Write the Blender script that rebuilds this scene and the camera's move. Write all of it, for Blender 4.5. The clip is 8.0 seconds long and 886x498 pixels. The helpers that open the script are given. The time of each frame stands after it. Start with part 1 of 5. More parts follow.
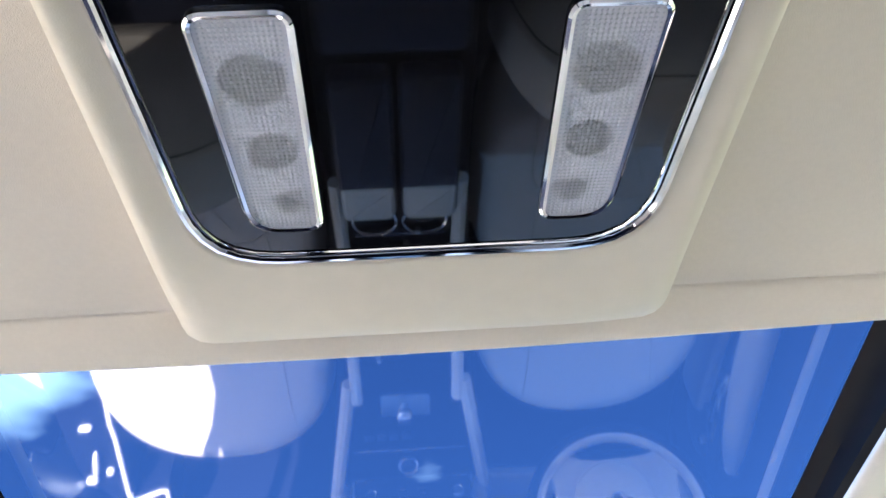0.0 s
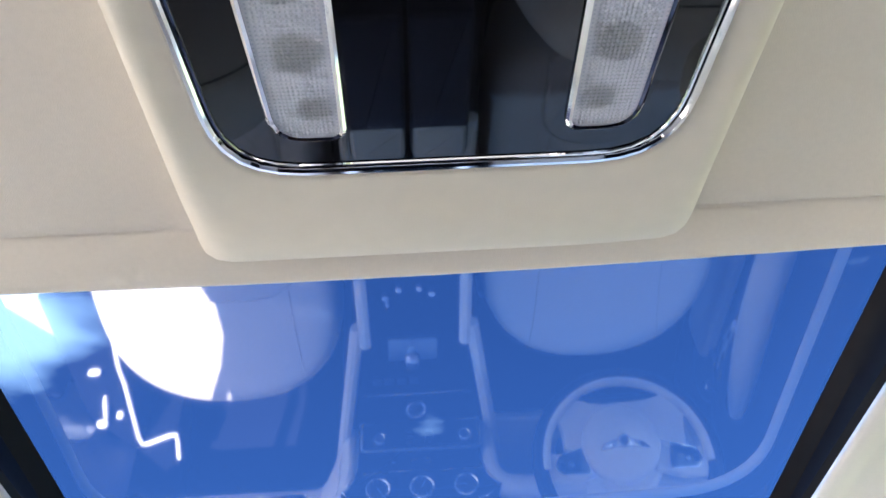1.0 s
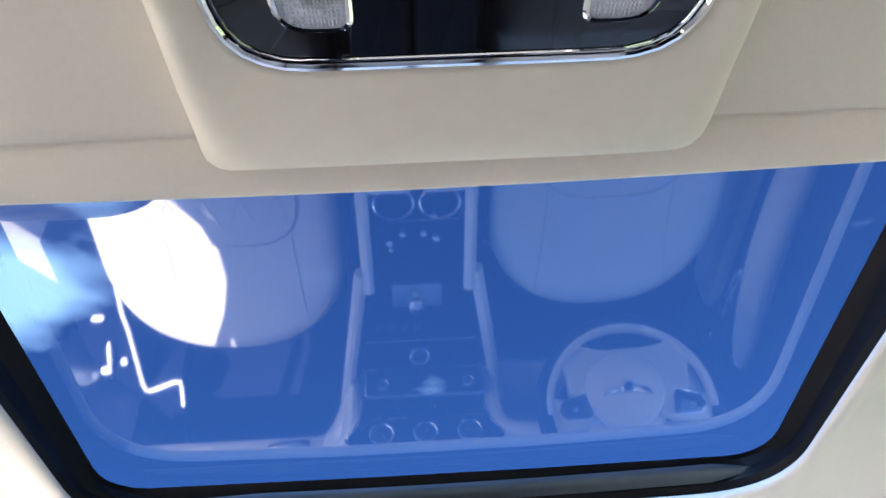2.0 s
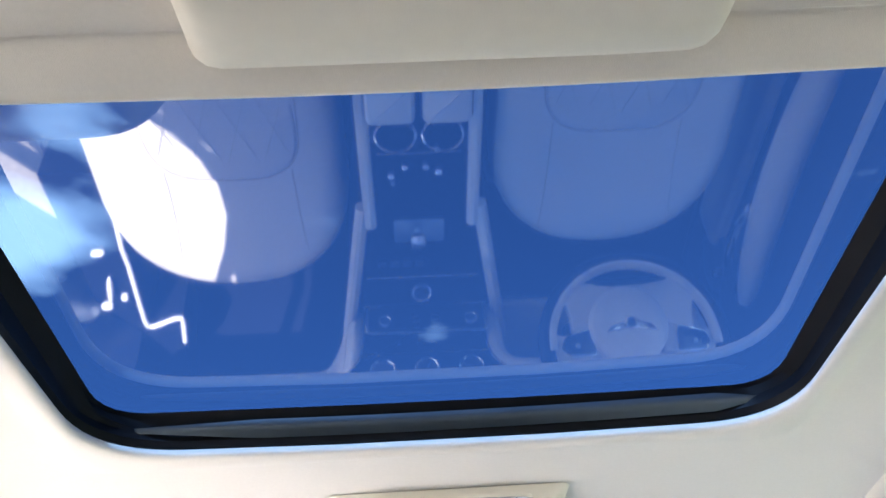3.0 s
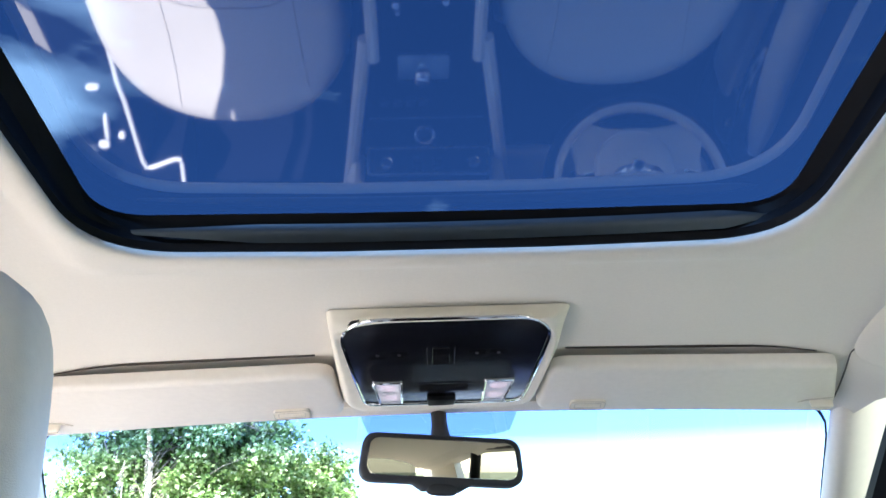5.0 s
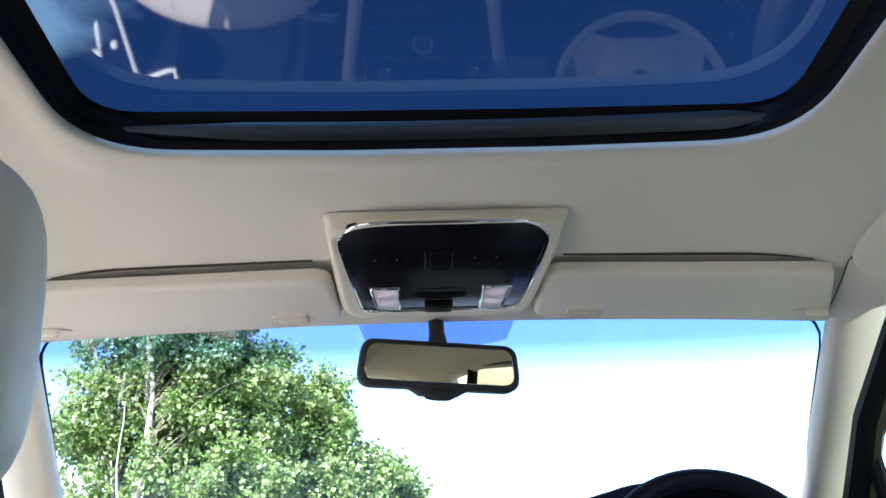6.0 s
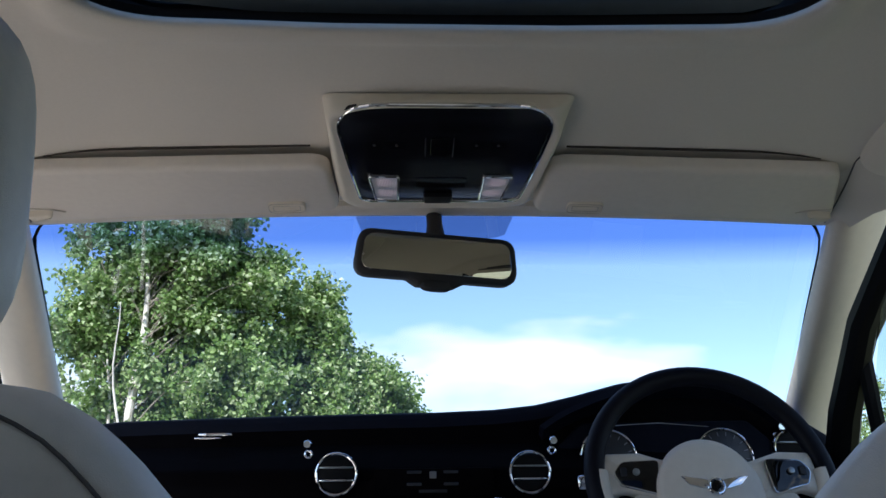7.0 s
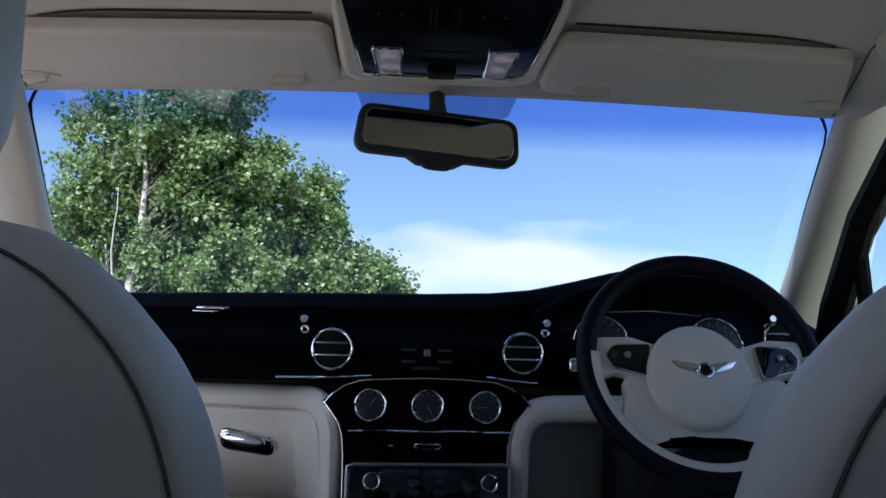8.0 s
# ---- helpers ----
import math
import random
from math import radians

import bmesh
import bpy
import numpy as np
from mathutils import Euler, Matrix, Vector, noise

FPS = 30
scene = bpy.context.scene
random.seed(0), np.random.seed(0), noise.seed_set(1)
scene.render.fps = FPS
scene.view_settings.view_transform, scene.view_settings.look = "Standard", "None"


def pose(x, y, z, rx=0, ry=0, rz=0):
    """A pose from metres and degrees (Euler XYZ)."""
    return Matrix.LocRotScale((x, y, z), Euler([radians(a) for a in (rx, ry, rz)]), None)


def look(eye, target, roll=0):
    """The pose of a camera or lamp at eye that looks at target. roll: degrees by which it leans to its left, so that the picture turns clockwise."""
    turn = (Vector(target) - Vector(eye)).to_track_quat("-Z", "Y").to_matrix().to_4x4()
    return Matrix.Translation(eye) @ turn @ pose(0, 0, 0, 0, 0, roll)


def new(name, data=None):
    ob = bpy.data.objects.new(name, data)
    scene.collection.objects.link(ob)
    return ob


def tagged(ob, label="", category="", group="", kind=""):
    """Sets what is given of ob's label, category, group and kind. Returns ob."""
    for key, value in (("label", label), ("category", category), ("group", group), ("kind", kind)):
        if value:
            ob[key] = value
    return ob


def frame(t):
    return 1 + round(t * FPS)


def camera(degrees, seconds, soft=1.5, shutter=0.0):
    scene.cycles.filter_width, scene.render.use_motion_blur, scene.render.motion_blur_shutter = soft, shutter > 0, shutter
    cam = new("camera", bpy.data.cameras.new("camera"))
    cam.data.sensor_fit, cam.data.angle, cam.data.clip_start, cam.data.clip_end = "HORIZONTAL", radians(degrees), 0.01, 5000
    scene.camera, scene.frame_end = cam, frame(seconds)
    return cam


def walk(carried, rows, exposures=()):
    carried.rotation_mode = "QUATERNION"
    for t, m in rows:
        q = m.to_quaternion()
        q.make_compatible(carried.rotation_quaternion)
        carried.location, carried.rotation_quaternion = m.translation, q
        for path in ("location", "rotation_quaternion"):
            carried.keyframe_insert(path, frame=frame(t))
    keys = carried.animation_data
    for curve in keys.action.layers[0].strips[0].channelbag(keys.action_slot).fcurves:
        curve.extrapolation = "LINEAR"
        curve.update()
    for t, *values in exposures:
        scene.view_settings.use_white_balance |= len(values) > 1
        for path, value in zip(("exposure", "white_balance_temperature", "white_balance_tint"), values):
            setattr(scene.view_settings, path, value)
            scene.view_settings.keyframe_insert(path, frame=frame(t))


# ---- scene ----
cam = camera(54.0, 8.0)
PATH = [
    (0, (-0.011, 0.152, 1.061), (0.078, 1.54, 2.498), -4.8),
    (0.5, (-0.02, 0.164, 1.054), (0.069, 1.589, 2.454), -4.6),
    (1, (-0.024, 0.174, 1.048), (0.056, 1.633, 2.414), -4.3),
    (1.5, (-0.029, 0.191, 1.04), (0.046, 1.679, 2.374), -4.0),
    (3, (-0.027, 0.245, 1.03), (0.032, 1.84, 2.235), -3.1),
    (3.5, (-0.026, 0.268, 1.027), (0.028, 1.906, 2.174), -2.6),
    (4, (-0.028, 0.288, 1.009), (0.023, 1.957, 2.109), -2.1),
    (4.5, (-0.031, 0.305, 0.993), (0.018, 2.013, 2.031), -1.6),
    (6, (-0.031, 0.337, 0.958), (0.022, 2.161, 1.777), -1.2),
    (6.5, (-0.033, 0.355, 0.946), (0.026, 2.216, 1.674), -0.7),
    (7, (-0.036, 0.367, 0.934), (0.028, 2.263, 1.565), 0.3),
    (7.5, (-0.039, 0.378, 0.92), (0.032, 2.309, 1.437), 1.3),
    (8, (-0.038, 0.383, 0.906), (0.038, 2.34, 1.313), 2.2),
]
# the car leans one degree against the fitted path
LEVEL = pose(0, 1.2, 1.25, 0, 1.0, 0) @ pose(0, -1.2, -1.25)
EXPOSURES = [(0, 4.18, 6150, 16), (1.5, 3.93, 6120, 16), (3.5, 3.66, 6030, 13), (4.5, 3.40, 5950, 12), (6.0, 2.42, 6120, 10), (6.5, 1.82, 6180, 10), (7.0, 1.12, 6050, 12), (7.5, 0.80, 5900, 14), (8.0, 0.80, 5850, 14)]
walk(cam, [(t, LEVEL @ look(eye, target, roll)) for t, eye, target, roll in PATH], EXPOSURES)

# ---------------------------------------------------------------- world and sun
SUN_TRAVEL = Vector((0.385, 0.82, -1.0)).normalized()
world = bpy.data.worlds.new("sky")
scene.world = world
world.use_nodes = True
wn, wl = world.node_tree.nodes, world.node_tree.links
wn.clear()
w_out = wn.new("ShaderNodeOutputWorld")
w_bg = wn.new("ShaderNodeBackground")
w_bg.inputs["Strength"].default_value = 0.12
w_sky = wn.new("ShaderNodeTexSky")
w_sky.sky_type = "NISHITA"
w_sky.sun_disc = False
w_sky.air_density, w_sky.dust_density, w_sky.ozone_density = 1.0, 0.7, 2.6
w_sky.sun_elevation = math.asin(-SUN_TRAVEL.z)
w_sky.sun_rotation = math.atan2(-SUN_TRAVEL.x, -SUN_TRAVEL.y)
# fair-weather cloud: ragged noise, gathered in a few banks of the sky
w_co = wn.new("ShaderNodeTexCoord")
w_map = wn.new("ShaderNodeMapping")
w_map.inputs["Scale"].default_value = (2.2, 2.2, 7.0)
w_noise = wn.new("ShaderNodeTexNoise")
w_noise.inputs["Scale"].default_value = 1.9
w_noise.inputs["Detail"].default_value = 8
w_noise.inputs["Roughness"].default_value = 0.52
wl.new(w_co.outputs["Generated"], w_map.inputs["Vector"])
wl.new(w_map.outputs["Vector"], w_noise.inputs["Vector"])
banks = None
for way, wide, high, much in (((0.13, 0.970, 0.192), 0.21, 0.056, 0.37), ((-0.40, 0.72, 0.575), 0.10, 0.07, 0.42), ((-0.36, 0.64, 0.685), 0.13, 0.04, 0.40),
                        ((-0.9, -0.3, 0.25), 0.5, 0.16, 0.34), ((0.8, -0.6, 0.35), 0.4, 0.2, 0.34), ((-0.3, 0.95, 0.12), 0.5, 0.09, 0.34)):
    off, div, length, fall = (wn.new("ShaderNodeVectorMath") for _ in range(3)), None, None, None
    off, div, length = off
    off.operation, div.operation, length.operation = "SUBTRACT", "DIVIDE", "LENGTH"
    off.inputs[1].default_value = Vector(way).normalized()
    div.inputs[1].default_value = (wide, wide, high)
    fall = wn.new("ShaderNodeMapRange")
    fall.inputs["From Min"].default_value, fall.inputs["From Max"].default_value = 0.2, 1.5
    fall.inputs["To Min"].default_value, fall.inputs["To Max"].default_value = much, 0.0
    wl.new(w_co.outputs["Generated"], off.inputs[0])
    wl.new(off.outputs[0], div.inputs[0])
    wl.new(div.outputs[0], length.inputs[0])
    wl.new(length.outputs["Value"], fall.inputs["Value"])
    if banks is None:
        banks = fall.outputs["Result"]
    else:
        top = wn.new("ShaderNodeMath")
        top.operation = "MAXIMUM"
        wl.new(banks, top.inputs[0])
        wl.new(fall.outputs["Result"], top.inputs[1])
        banks = top.outputs[0]
w_sum = wn.new("ShaderNodeMath")
w_sum.operation = "ADD"
wl.new(w_noise.outputs["Fac"], w_sum.inputs[0])
wl.new(banks, w_sum.inputs[1])
w_ramp = wn.new("ShaderNodeValToRGB")
w_ramp.color_ramp.elements[0].position = 0.67
w_ramp.color_ramp.elements[1].position = 0.90
wl.new(w_sum.outputs[0], w_ramp.inputs["Fac"])
w_mix = wn.new("ShaderNodeMix")
w_mix.data_type = "RGBA"
w_high, w_sep, w_rise = wn.new("ShaderNodeMix"), wn.new("ShaderNodeSeparateXYZ"), wn.new("ShaderNodeMapRange")
w_high.data_type = "RGBA"
w_high.inputs["A"].default_value, w_high.inputs["B"].default_value = (5.6, 5.8, 6.1, 1), (15.0, 13.5, 11.5, 1)
w_rise.inputs["From Min"].default_value, w_rise.inputs["From Max"].default_value = 0.30, 0.55
wl.new(w_co.outputs["Generated"], w_sep.inputs[0])
wl.new(w_sep.outputs["Z"], w_rise.inputs["Value"])
wl.new(w_rise.outputs["Result"], w_high.inputs["Factor"])
wl.new(w_high.outputs["Result"], w_mix.inputs["B"])
wl.new(w_ramp.outputs["Color"], w_mix.inputs["Factor"])
wl.new(w_sky.outputs["Color"], w_mix.inputs["A"])
wl.new(w_mix.outputs["Result"], w_bg.inputs["Color"])
wl.new(w_bg.outputs["Background"], w_out.inputs["Surface"])

sun = new("sun", bpy.data.lights.new("sun", "SUN"))
sun.data.energy, sun.data.angle, sun.data.color = 4.4, radians(0.53), (1.0, 0.95, 0.88)
sun.matrix_world = look((0, 0, 30), Vector((0, 0, 30)) + SUN_TRAVEL)


# ---------------------------------------------------------------- materials
def material(name, colour, rough=0.6, metal=0.0, vary=0.08, grain=40.0, stain=3.0, bump=0.0, bump_scale=300.0, coat=0.0, sheen=0.0, spec=0.5):
    """A principled surface whose colour wavers at two scales, with fine relief."""
    m = bpy.data.materials.new(name)
    m.use_nodes = True
    n, l = m.node_tree.nodes, m.node_tree.links
    b = n["Principled BSDF"]
    b.inputs["Roughness"].default_value = rough
    b.inputs["Metallic"].default_value = metal
    b.inputs["Coat Weight"].default_value = coat
    b.inputs["Coat Roughness"].default_value = 0.03
    b.inputs["Sheen Weight"].default_value = sheen
    b.inputs["Specular IOR Level"].default_value = spec
    co = n.new("ShaderNodeTexCoord")
    fine, broad = n.new("ShaderNodeTexNoise"), n.new("ShaderNodeTexNoise")
    fine.inputs["Scale"].default_value, broad.inputs["Scale"].default_value = grain, stain
    fine.inputs["Detail"].default_value = 6
    l.new(co.outputs["Object"], fine.inputs["Vector"])
    l.new(co.outputs["Object"], broad.inputs["Vector"])
    add = n.new("ShaderNodeMath")
    add.operation = "ADD"
    l.new(fine.outputs["Fac"], add.inputs[0])
    l.new(broad.outputs["Fac"], add.inputs[1])
    rng = n.new("ShaderNodeMapRange")
    rng.inputs["From Min"].default_value, rng.inputs["From Max"].default_value = 0.6, 1.4
    rng.inputs["To Min"].default_value, rng.inputs["To Max"].default_value = 1 - vary, 1 + vary
    l.new(add.outputs[0], rng.inputs["Value"])
    mul = n.new("ShaderNodeMix")
    mul.data_type, mul.blend_type = "RGBA", "MULTIPLY"
    mul.inputs["Factor"].default_value = 1.0
    mul.inputs["A"].default_value = (*colour, 1)
    l.new(rng.outputs["Result"], mul.inputs["B"])
    l.new(mul.outputs["Result"], b.inputs["Base Color"])
    rr = n.new("ShaderNodeMapRange")
    rr.inputs["To Min"].default_value, rr.inputs["To Max"].default_value = max(0.0, rough * 0.85), min(1.0, rough * 1.15)
    l.new(broad.outputs["Fac"], rr.inputs["Value"])
    l.new(rr.outputs["Result"], b.inputs["Roughness"])
    if bump:
        relief, bm_node = n.new("ShaderNodeTexVoronoi"), n.new("ShaderNodeBump")
        relief.inputs["Scale"].default_value = bump_scale
        bm_node.inputs["Strength"].default_value, bm_node.inputs["Distance"].default_value = bump, 0.001
        l.new(co.outputs["Object"], relief.inputs["Vector"])
        l.new(relief.outputs["Distance"], bm_node.inputs["Height"])
        l.new(bm_node.outputs["Normal"], b.inputs["Normal"])
    return m


def glass(name, tint, ior=1.5, rough=0.0):
    """A thin pane: tinted see-through with a clear reflection that grows towards grazing."""
    m = bpy.data.materials.new(name)
    m.use_nodes = True
    n, l = m.node_tree.nodes, m.node_tree.links
    n.remove(n["Principled BSDF"])
    t, g, mix, f = (n.new("ShaderNode" + k) for k in ("BsdfTransparent", "BsdfGlossy", "MixShader", "LayerWeight"))
    power, scale = n.new("ShaderNodeMath"), n.new("ShaderNodeMath")
    power.operation, scale.operation = "POWER", "MULTIPLY_ADD"
    f.inputs["Blend"].default_value, power.inputs[1].default_value = 0.5, 5.0
    face_on = 2 * ((ior - 1) / (ior + 1)) ** 2
    scale.inputs[1].default_value, scale.inputs[2].default_value = 1 - face_on, face_on
    t.inputs["Color"].default_value = (*tint, 1)
    g.inputs["Roughness"].default_value = rough
    l.new(f.outputs["Facing"], power.inputs[0])
    l.new(power.outputs[0], scale.inputs[0])
    l.new(scale.outputs[0], mix.inputs[0])
    l.new(t.outputs[0], mix.inputs[1])
    l.new(g.outputs[0], mix.inputs[2])
    l.new(mix.outputs[0], n["Material Output"].inputs["Surface"])
    return m


def glow(name, colour, strength):
    m = bpy.data.materials.new(name)
    m.use_nodes = True
    b = m.node_tree.nodes["Principled BSDF"]
    b.inputs["Base Color"].default_value = (*colour, 1)
    b.inputs["Emission Color"].default_value = (*colour, 1)
    b.inputs["Emission Strength"].default_value = strength
    b.inputs["Roughness"].default_value = 0.3
    return m


CREAM = material("cream_leather", (0.75, 0.69, 0.61), 0.45, vary=0.05, grain=90, stain=2.5, bump=0.25, bump_scale=900)
CREAM_TRIM = material("cream_moulded_trim", (0.79, 0.72, 0.60), 0.5, vary=0.04, grain=60, stain=2.0, bump=0.10, bump_scale=1200)
LINING = material("cream_woven_headlining", (0.78, 0.715, 0.62), 0.9, vary=0.035, grain=260, stain=1.6, bump=0.25, bump_scale=1500, sheen=0.15)
BLACK_GLOSS = material("piano_black_lacquer", (0.006, 0.006, 0.008), 0.03, vary=0.1, grain=30)
PANEL_BLACK = material("black_console_lacquer", (0.006, 0.006, 0.009), 0.15, vary=0.1, grain=30)
DARK_VENEER = material("dark_stained_veneer", (0.0032, 0.0026, 0.003), 0.3, vary=0.35, grain=25, stain=6, spec=0.008)
BLACK_RUBBER = material("black_rubber", (0.006, 0.006, 0.007), 0.5, vary=0.2, grain=60, spec=0.12)
BLACK_TRIM = material("black_soft_trim", (0.018, 0.018, 0.022), 0.6, vary=0.15, grain=80, bump=0.3, bump_scale=1100)
PAD = material("black_leather_pad", (0.005, 0.006, 0.012), 0.5, vary=0.15, grain=80, bump=0.3, bump_scale=900, spec=0.06)
NAVY_TOP = material("navy_dashboard_leather", (0.030, 0.045, 0.13), 0.5, vary=0.15, grain=80, bump=0.3, bump_scale=900, spec=0.2)
RIM_LEATHER = material("dark_navy_rim_leather", (0.0035, 0.0035, 0.008), 0.5, vary=0.15, grain=80, bump=0.2, bump_scale=900, spec=0.18)
NAVY = material("navy_leather", (0.014, 0.018, 0.040), 0.42, vary=0.15, grain=80, bump=0.3, bump_scale=900)
CHROME = material("polished_chrome", (0.80, 0.80, 0.82), 0.06, metal=1.0, vary=0.05, grain=20)
SATIN = material("satin_aluminium", (0.33, 0.36, 0.37), 0.34, metal=0.9, vary=0.08, grain=50)
DEFLECTOR = material("dark_satin_metal", (0.075, 0.088, 0.095), 0.36, metal=0.75, vary=0.1, grain=50)
CARPET = material("dark_blue_carpet", (0.0055, 0.0065, 0.013), 0.95, vary=0.3, grain=250, stain=5, bump=0.8, bump_scale=700, spec=0.1)
DIAL = material("black_dial_face", (0.012, 0.012, 0.016), 0.35, vary=0.1)
DIAL_INK = material("pale_dial_markings", (0.22, 0.22, 0.25), 0.5, vary=0.05)
GAP_SHADE = material("painted_gap_shade", (0.05, 0.04, 0.032), 0.95, vary=0.2, grain=300)
PIPING = material("dark_piping", (0.10, 0.09, 0.085), 0.7, vary=0.2, grain=300)
SEAM = material("cream_seam_thread", (0.58, 0.53, 0.46), 0.8, vary=0.2, grain=300)
PAINT = material("dark_blue_car_paint", (0.012, 0.018, 0.05), 0.25, vary=0.05, coat=1.0)
ROOF_GLASS = glass("tinted_roof_glass", (0.0215, 0.0435, 0.085), 1.71, 0.030)
SCREEN_GLASS = glass("clear_windscreen_glass", (0.88, 0.92, 0.93))
SIDE_GLASS = glass("clear_side_glass", (0.74, 0.79, 0.79))
# rear panes are out of view; their tints are added to dim the cabin
DIMMING_GLASS = glass("cabin_dimming_glass", (0.52, 0.53, 0.51))
REAR_GLASS = glass("dark_rear_glass", (0.12, 0.13, 0.13))
MIRROR = material("mirror_silvering", (0.62, 0.61, 0.52), 0.01, metal=1.0, vary=0.01)
TRAY_AND_GLINT = material("white_tray_and_glint", (0.92, 0.92, 0.95), 0.3, vary=0.05, grain=100)
REFLECTOR = material("lamp_reflector_bowl", (0.07, 0.07, 0.085), 0.3, metal=0.4, vary=0.1)
LAMP_GLOW = glow("lit_lamp_lens", (1.0, 0.78, 0.82), 0.05)
BARK = material("birch_bark", (0.58, 0.54, 0.49), 0.85, vary=0.35, grain=9, stain=4, bump=0.6, bump_scale=40)
TWIG = material("pale_brown_twig", (0.24, 0.21, 0.17), 0.9, vary=0.3)
GRASS = material("mown_grass", (0.085, 0.10, 0.04), 0.95, vary=0.4, grain=20, stain=0.3)
BOUNCE_GRAVEL = material("pale_bounce_gravel", (0.37, 0.33, 0.275), 0.95, vary=0.25, grain=60, stain=0.5, bump=0.8, bump_scale=60)


def leaf_material():
    m = bpy.data.materials.new("birch_leaf")
    m.use_nodes = True
    n, l = m.node_tree.nodes, m.node_tree.links
    b = n["Principled BSDF"]
    geo = n.new("ShaderNodeNewGeometry")
    ramp = n.new("ShaderNodeValToRGB")
    ramp.color_ramp.elements[0].color = (0.09, 0.165, 0.04, 1)
    ramp.color_ramp.elements[1].color = (0.52, 0.58, 0.38, 1)
    for place, shade in ((0.45, (0.18, 0.29, 0.08, 1)), (0.78, (0.37, 0.48, 0.21, 1))):
        ramp.color_ramp.elements.new(place).color = shade
    l.new(geo.outputs["Random Per Island"], ramp.inputs["Fac"])
    l.new(ramp.outputs["Color"], b.inputs["Base Color"])
    b.inputs["Roughness"].default_value = 0.40
    tr, mix = n.new("ShaderNodeBsdfTranslucent"), n.new("ShaderNodeMixShader")
    l.new(ramp.outputs["Color"], tr.inputs["Color"])
    mix.inputs[0].default_value = 0.42
    l.new(b.outputs[0], mix.inputs[1])
    l.new(tr.outputs[0], mix.inputs[2])
    l.new(mix.outputs[0], n["Material Output"].inputs["Surface"])
    return m


LEAF = leaf_material()


# ---------------------------------------------------------------- mesh helpers
def mesh_of(name, bm, mat, smooth=True):
    bmesh.ops.recalc_face_normals(bm, faces=bm.faces[:])
    me = bpy.data.meshes.new(name)
    bm.to_mesh(me)
    bm.free()
    me.materials.append(mat)
    if smooth:
        me.polygons.foreach_set("use_smooth", [True] * len(me.polygons))
    return me


def part(name, bm, mat, parent=None, label="", smooth=True, sharp=35):
    """Links a bmesh as one mesh object, under a thing or a part where one is given."""
    me = mesh_of(name, bm, mat, smooth)
    if smooth and sharp:
        me.set_sharp_from_angle(angle=radians(sharp))
    ob = new(name, me)
    if parent:
        ob.parent = parent
        ob.matrix_parent_inverse = parent.matrix_basis.inverted()
    return tagged(ob, label) if label else ob


def thing(name, place, label, category, group="", kind=""):
    """An empty at the base of a thing, that its parts hang under."""
    ob = new(name)
    ob.empty_display_size = 0.05
    ob.matrix_basis = Matrix.Translation(place)
    return tagged(ob, label, category, group, kind)


def loft(rings, cap=True, closed=True, bm=None):
    """Skin over rings of equal length."""
    bm = bm or bmesh.new()
    vs = [[bm.verts.new(p) for p in r] for r in rings]
    n = len(vs[0])
    for a, b in zip(vs, vs[1:]):
        for i in range(n if closed else n - 1):
            j = (i + 1) % n
            bm.faces.new((a[i], a[j], b[j], b[i]))
    if cap:
        bm.faces.new(vs[0])
        bm.faces.new(vs[-1][::-1])
    return bm


def sheet(fn, nu, nv, thick=0.0, bm=None):
    """A surface fn(u, v) over the unit square, given a thickness along its normals."""
    bm = bm or bmesh.new()
    pts = [[Vector(fn(i / nu, j / nv)) for j in range(nv + 1)] for i in range(nu + 1)]
    top = [[bm.verts.new(p) for p in row] for row in pts]
    for i in range(nu):
        for j in range(nv):
            bm.faces.new((top[i][j], top[i + 1][j], top[i + 1][j + 1], top[i][j + 1]))
    if thick:
        low = []
        for i in range(nu + 1):
            row = []
            for j in range(nv + 1):
                du = pts[min(i + 1, nu)][j] - pts[max(i - 1, 0)][j]
                dv = pts[i][min(j + 1, nv)] - pts[i][max(j - 1, 0)]
                row.append(bm.verts.new(pts[i][j] + du.cross(dv).normalized() * thick))
            low.append(row)
        for i in range(nu):
            for j in range(nv):
                bm.faces.new((low[i][j], low[i][j + 1], low[i + 1][j + 1], low[i + 1][j]))
        for i in range(nu):
            bm.faces.new((top[i][0], low[i][0], low[i + 1][0], top[i + 1][0]))
            bm.faces.new((top[i][nv], top[i + 1][nv], low[i + 1][nv], low[i][nv]))
        for j in range(nv):
            bm.faces.new((top[0][j], top[0][j + 1], low[0][j + 1], low[0][j]))
            bm.faces.new((top[nu][j], low[nu][j], low[nu][j + 1], top[nu][j + 1]))
    return bm


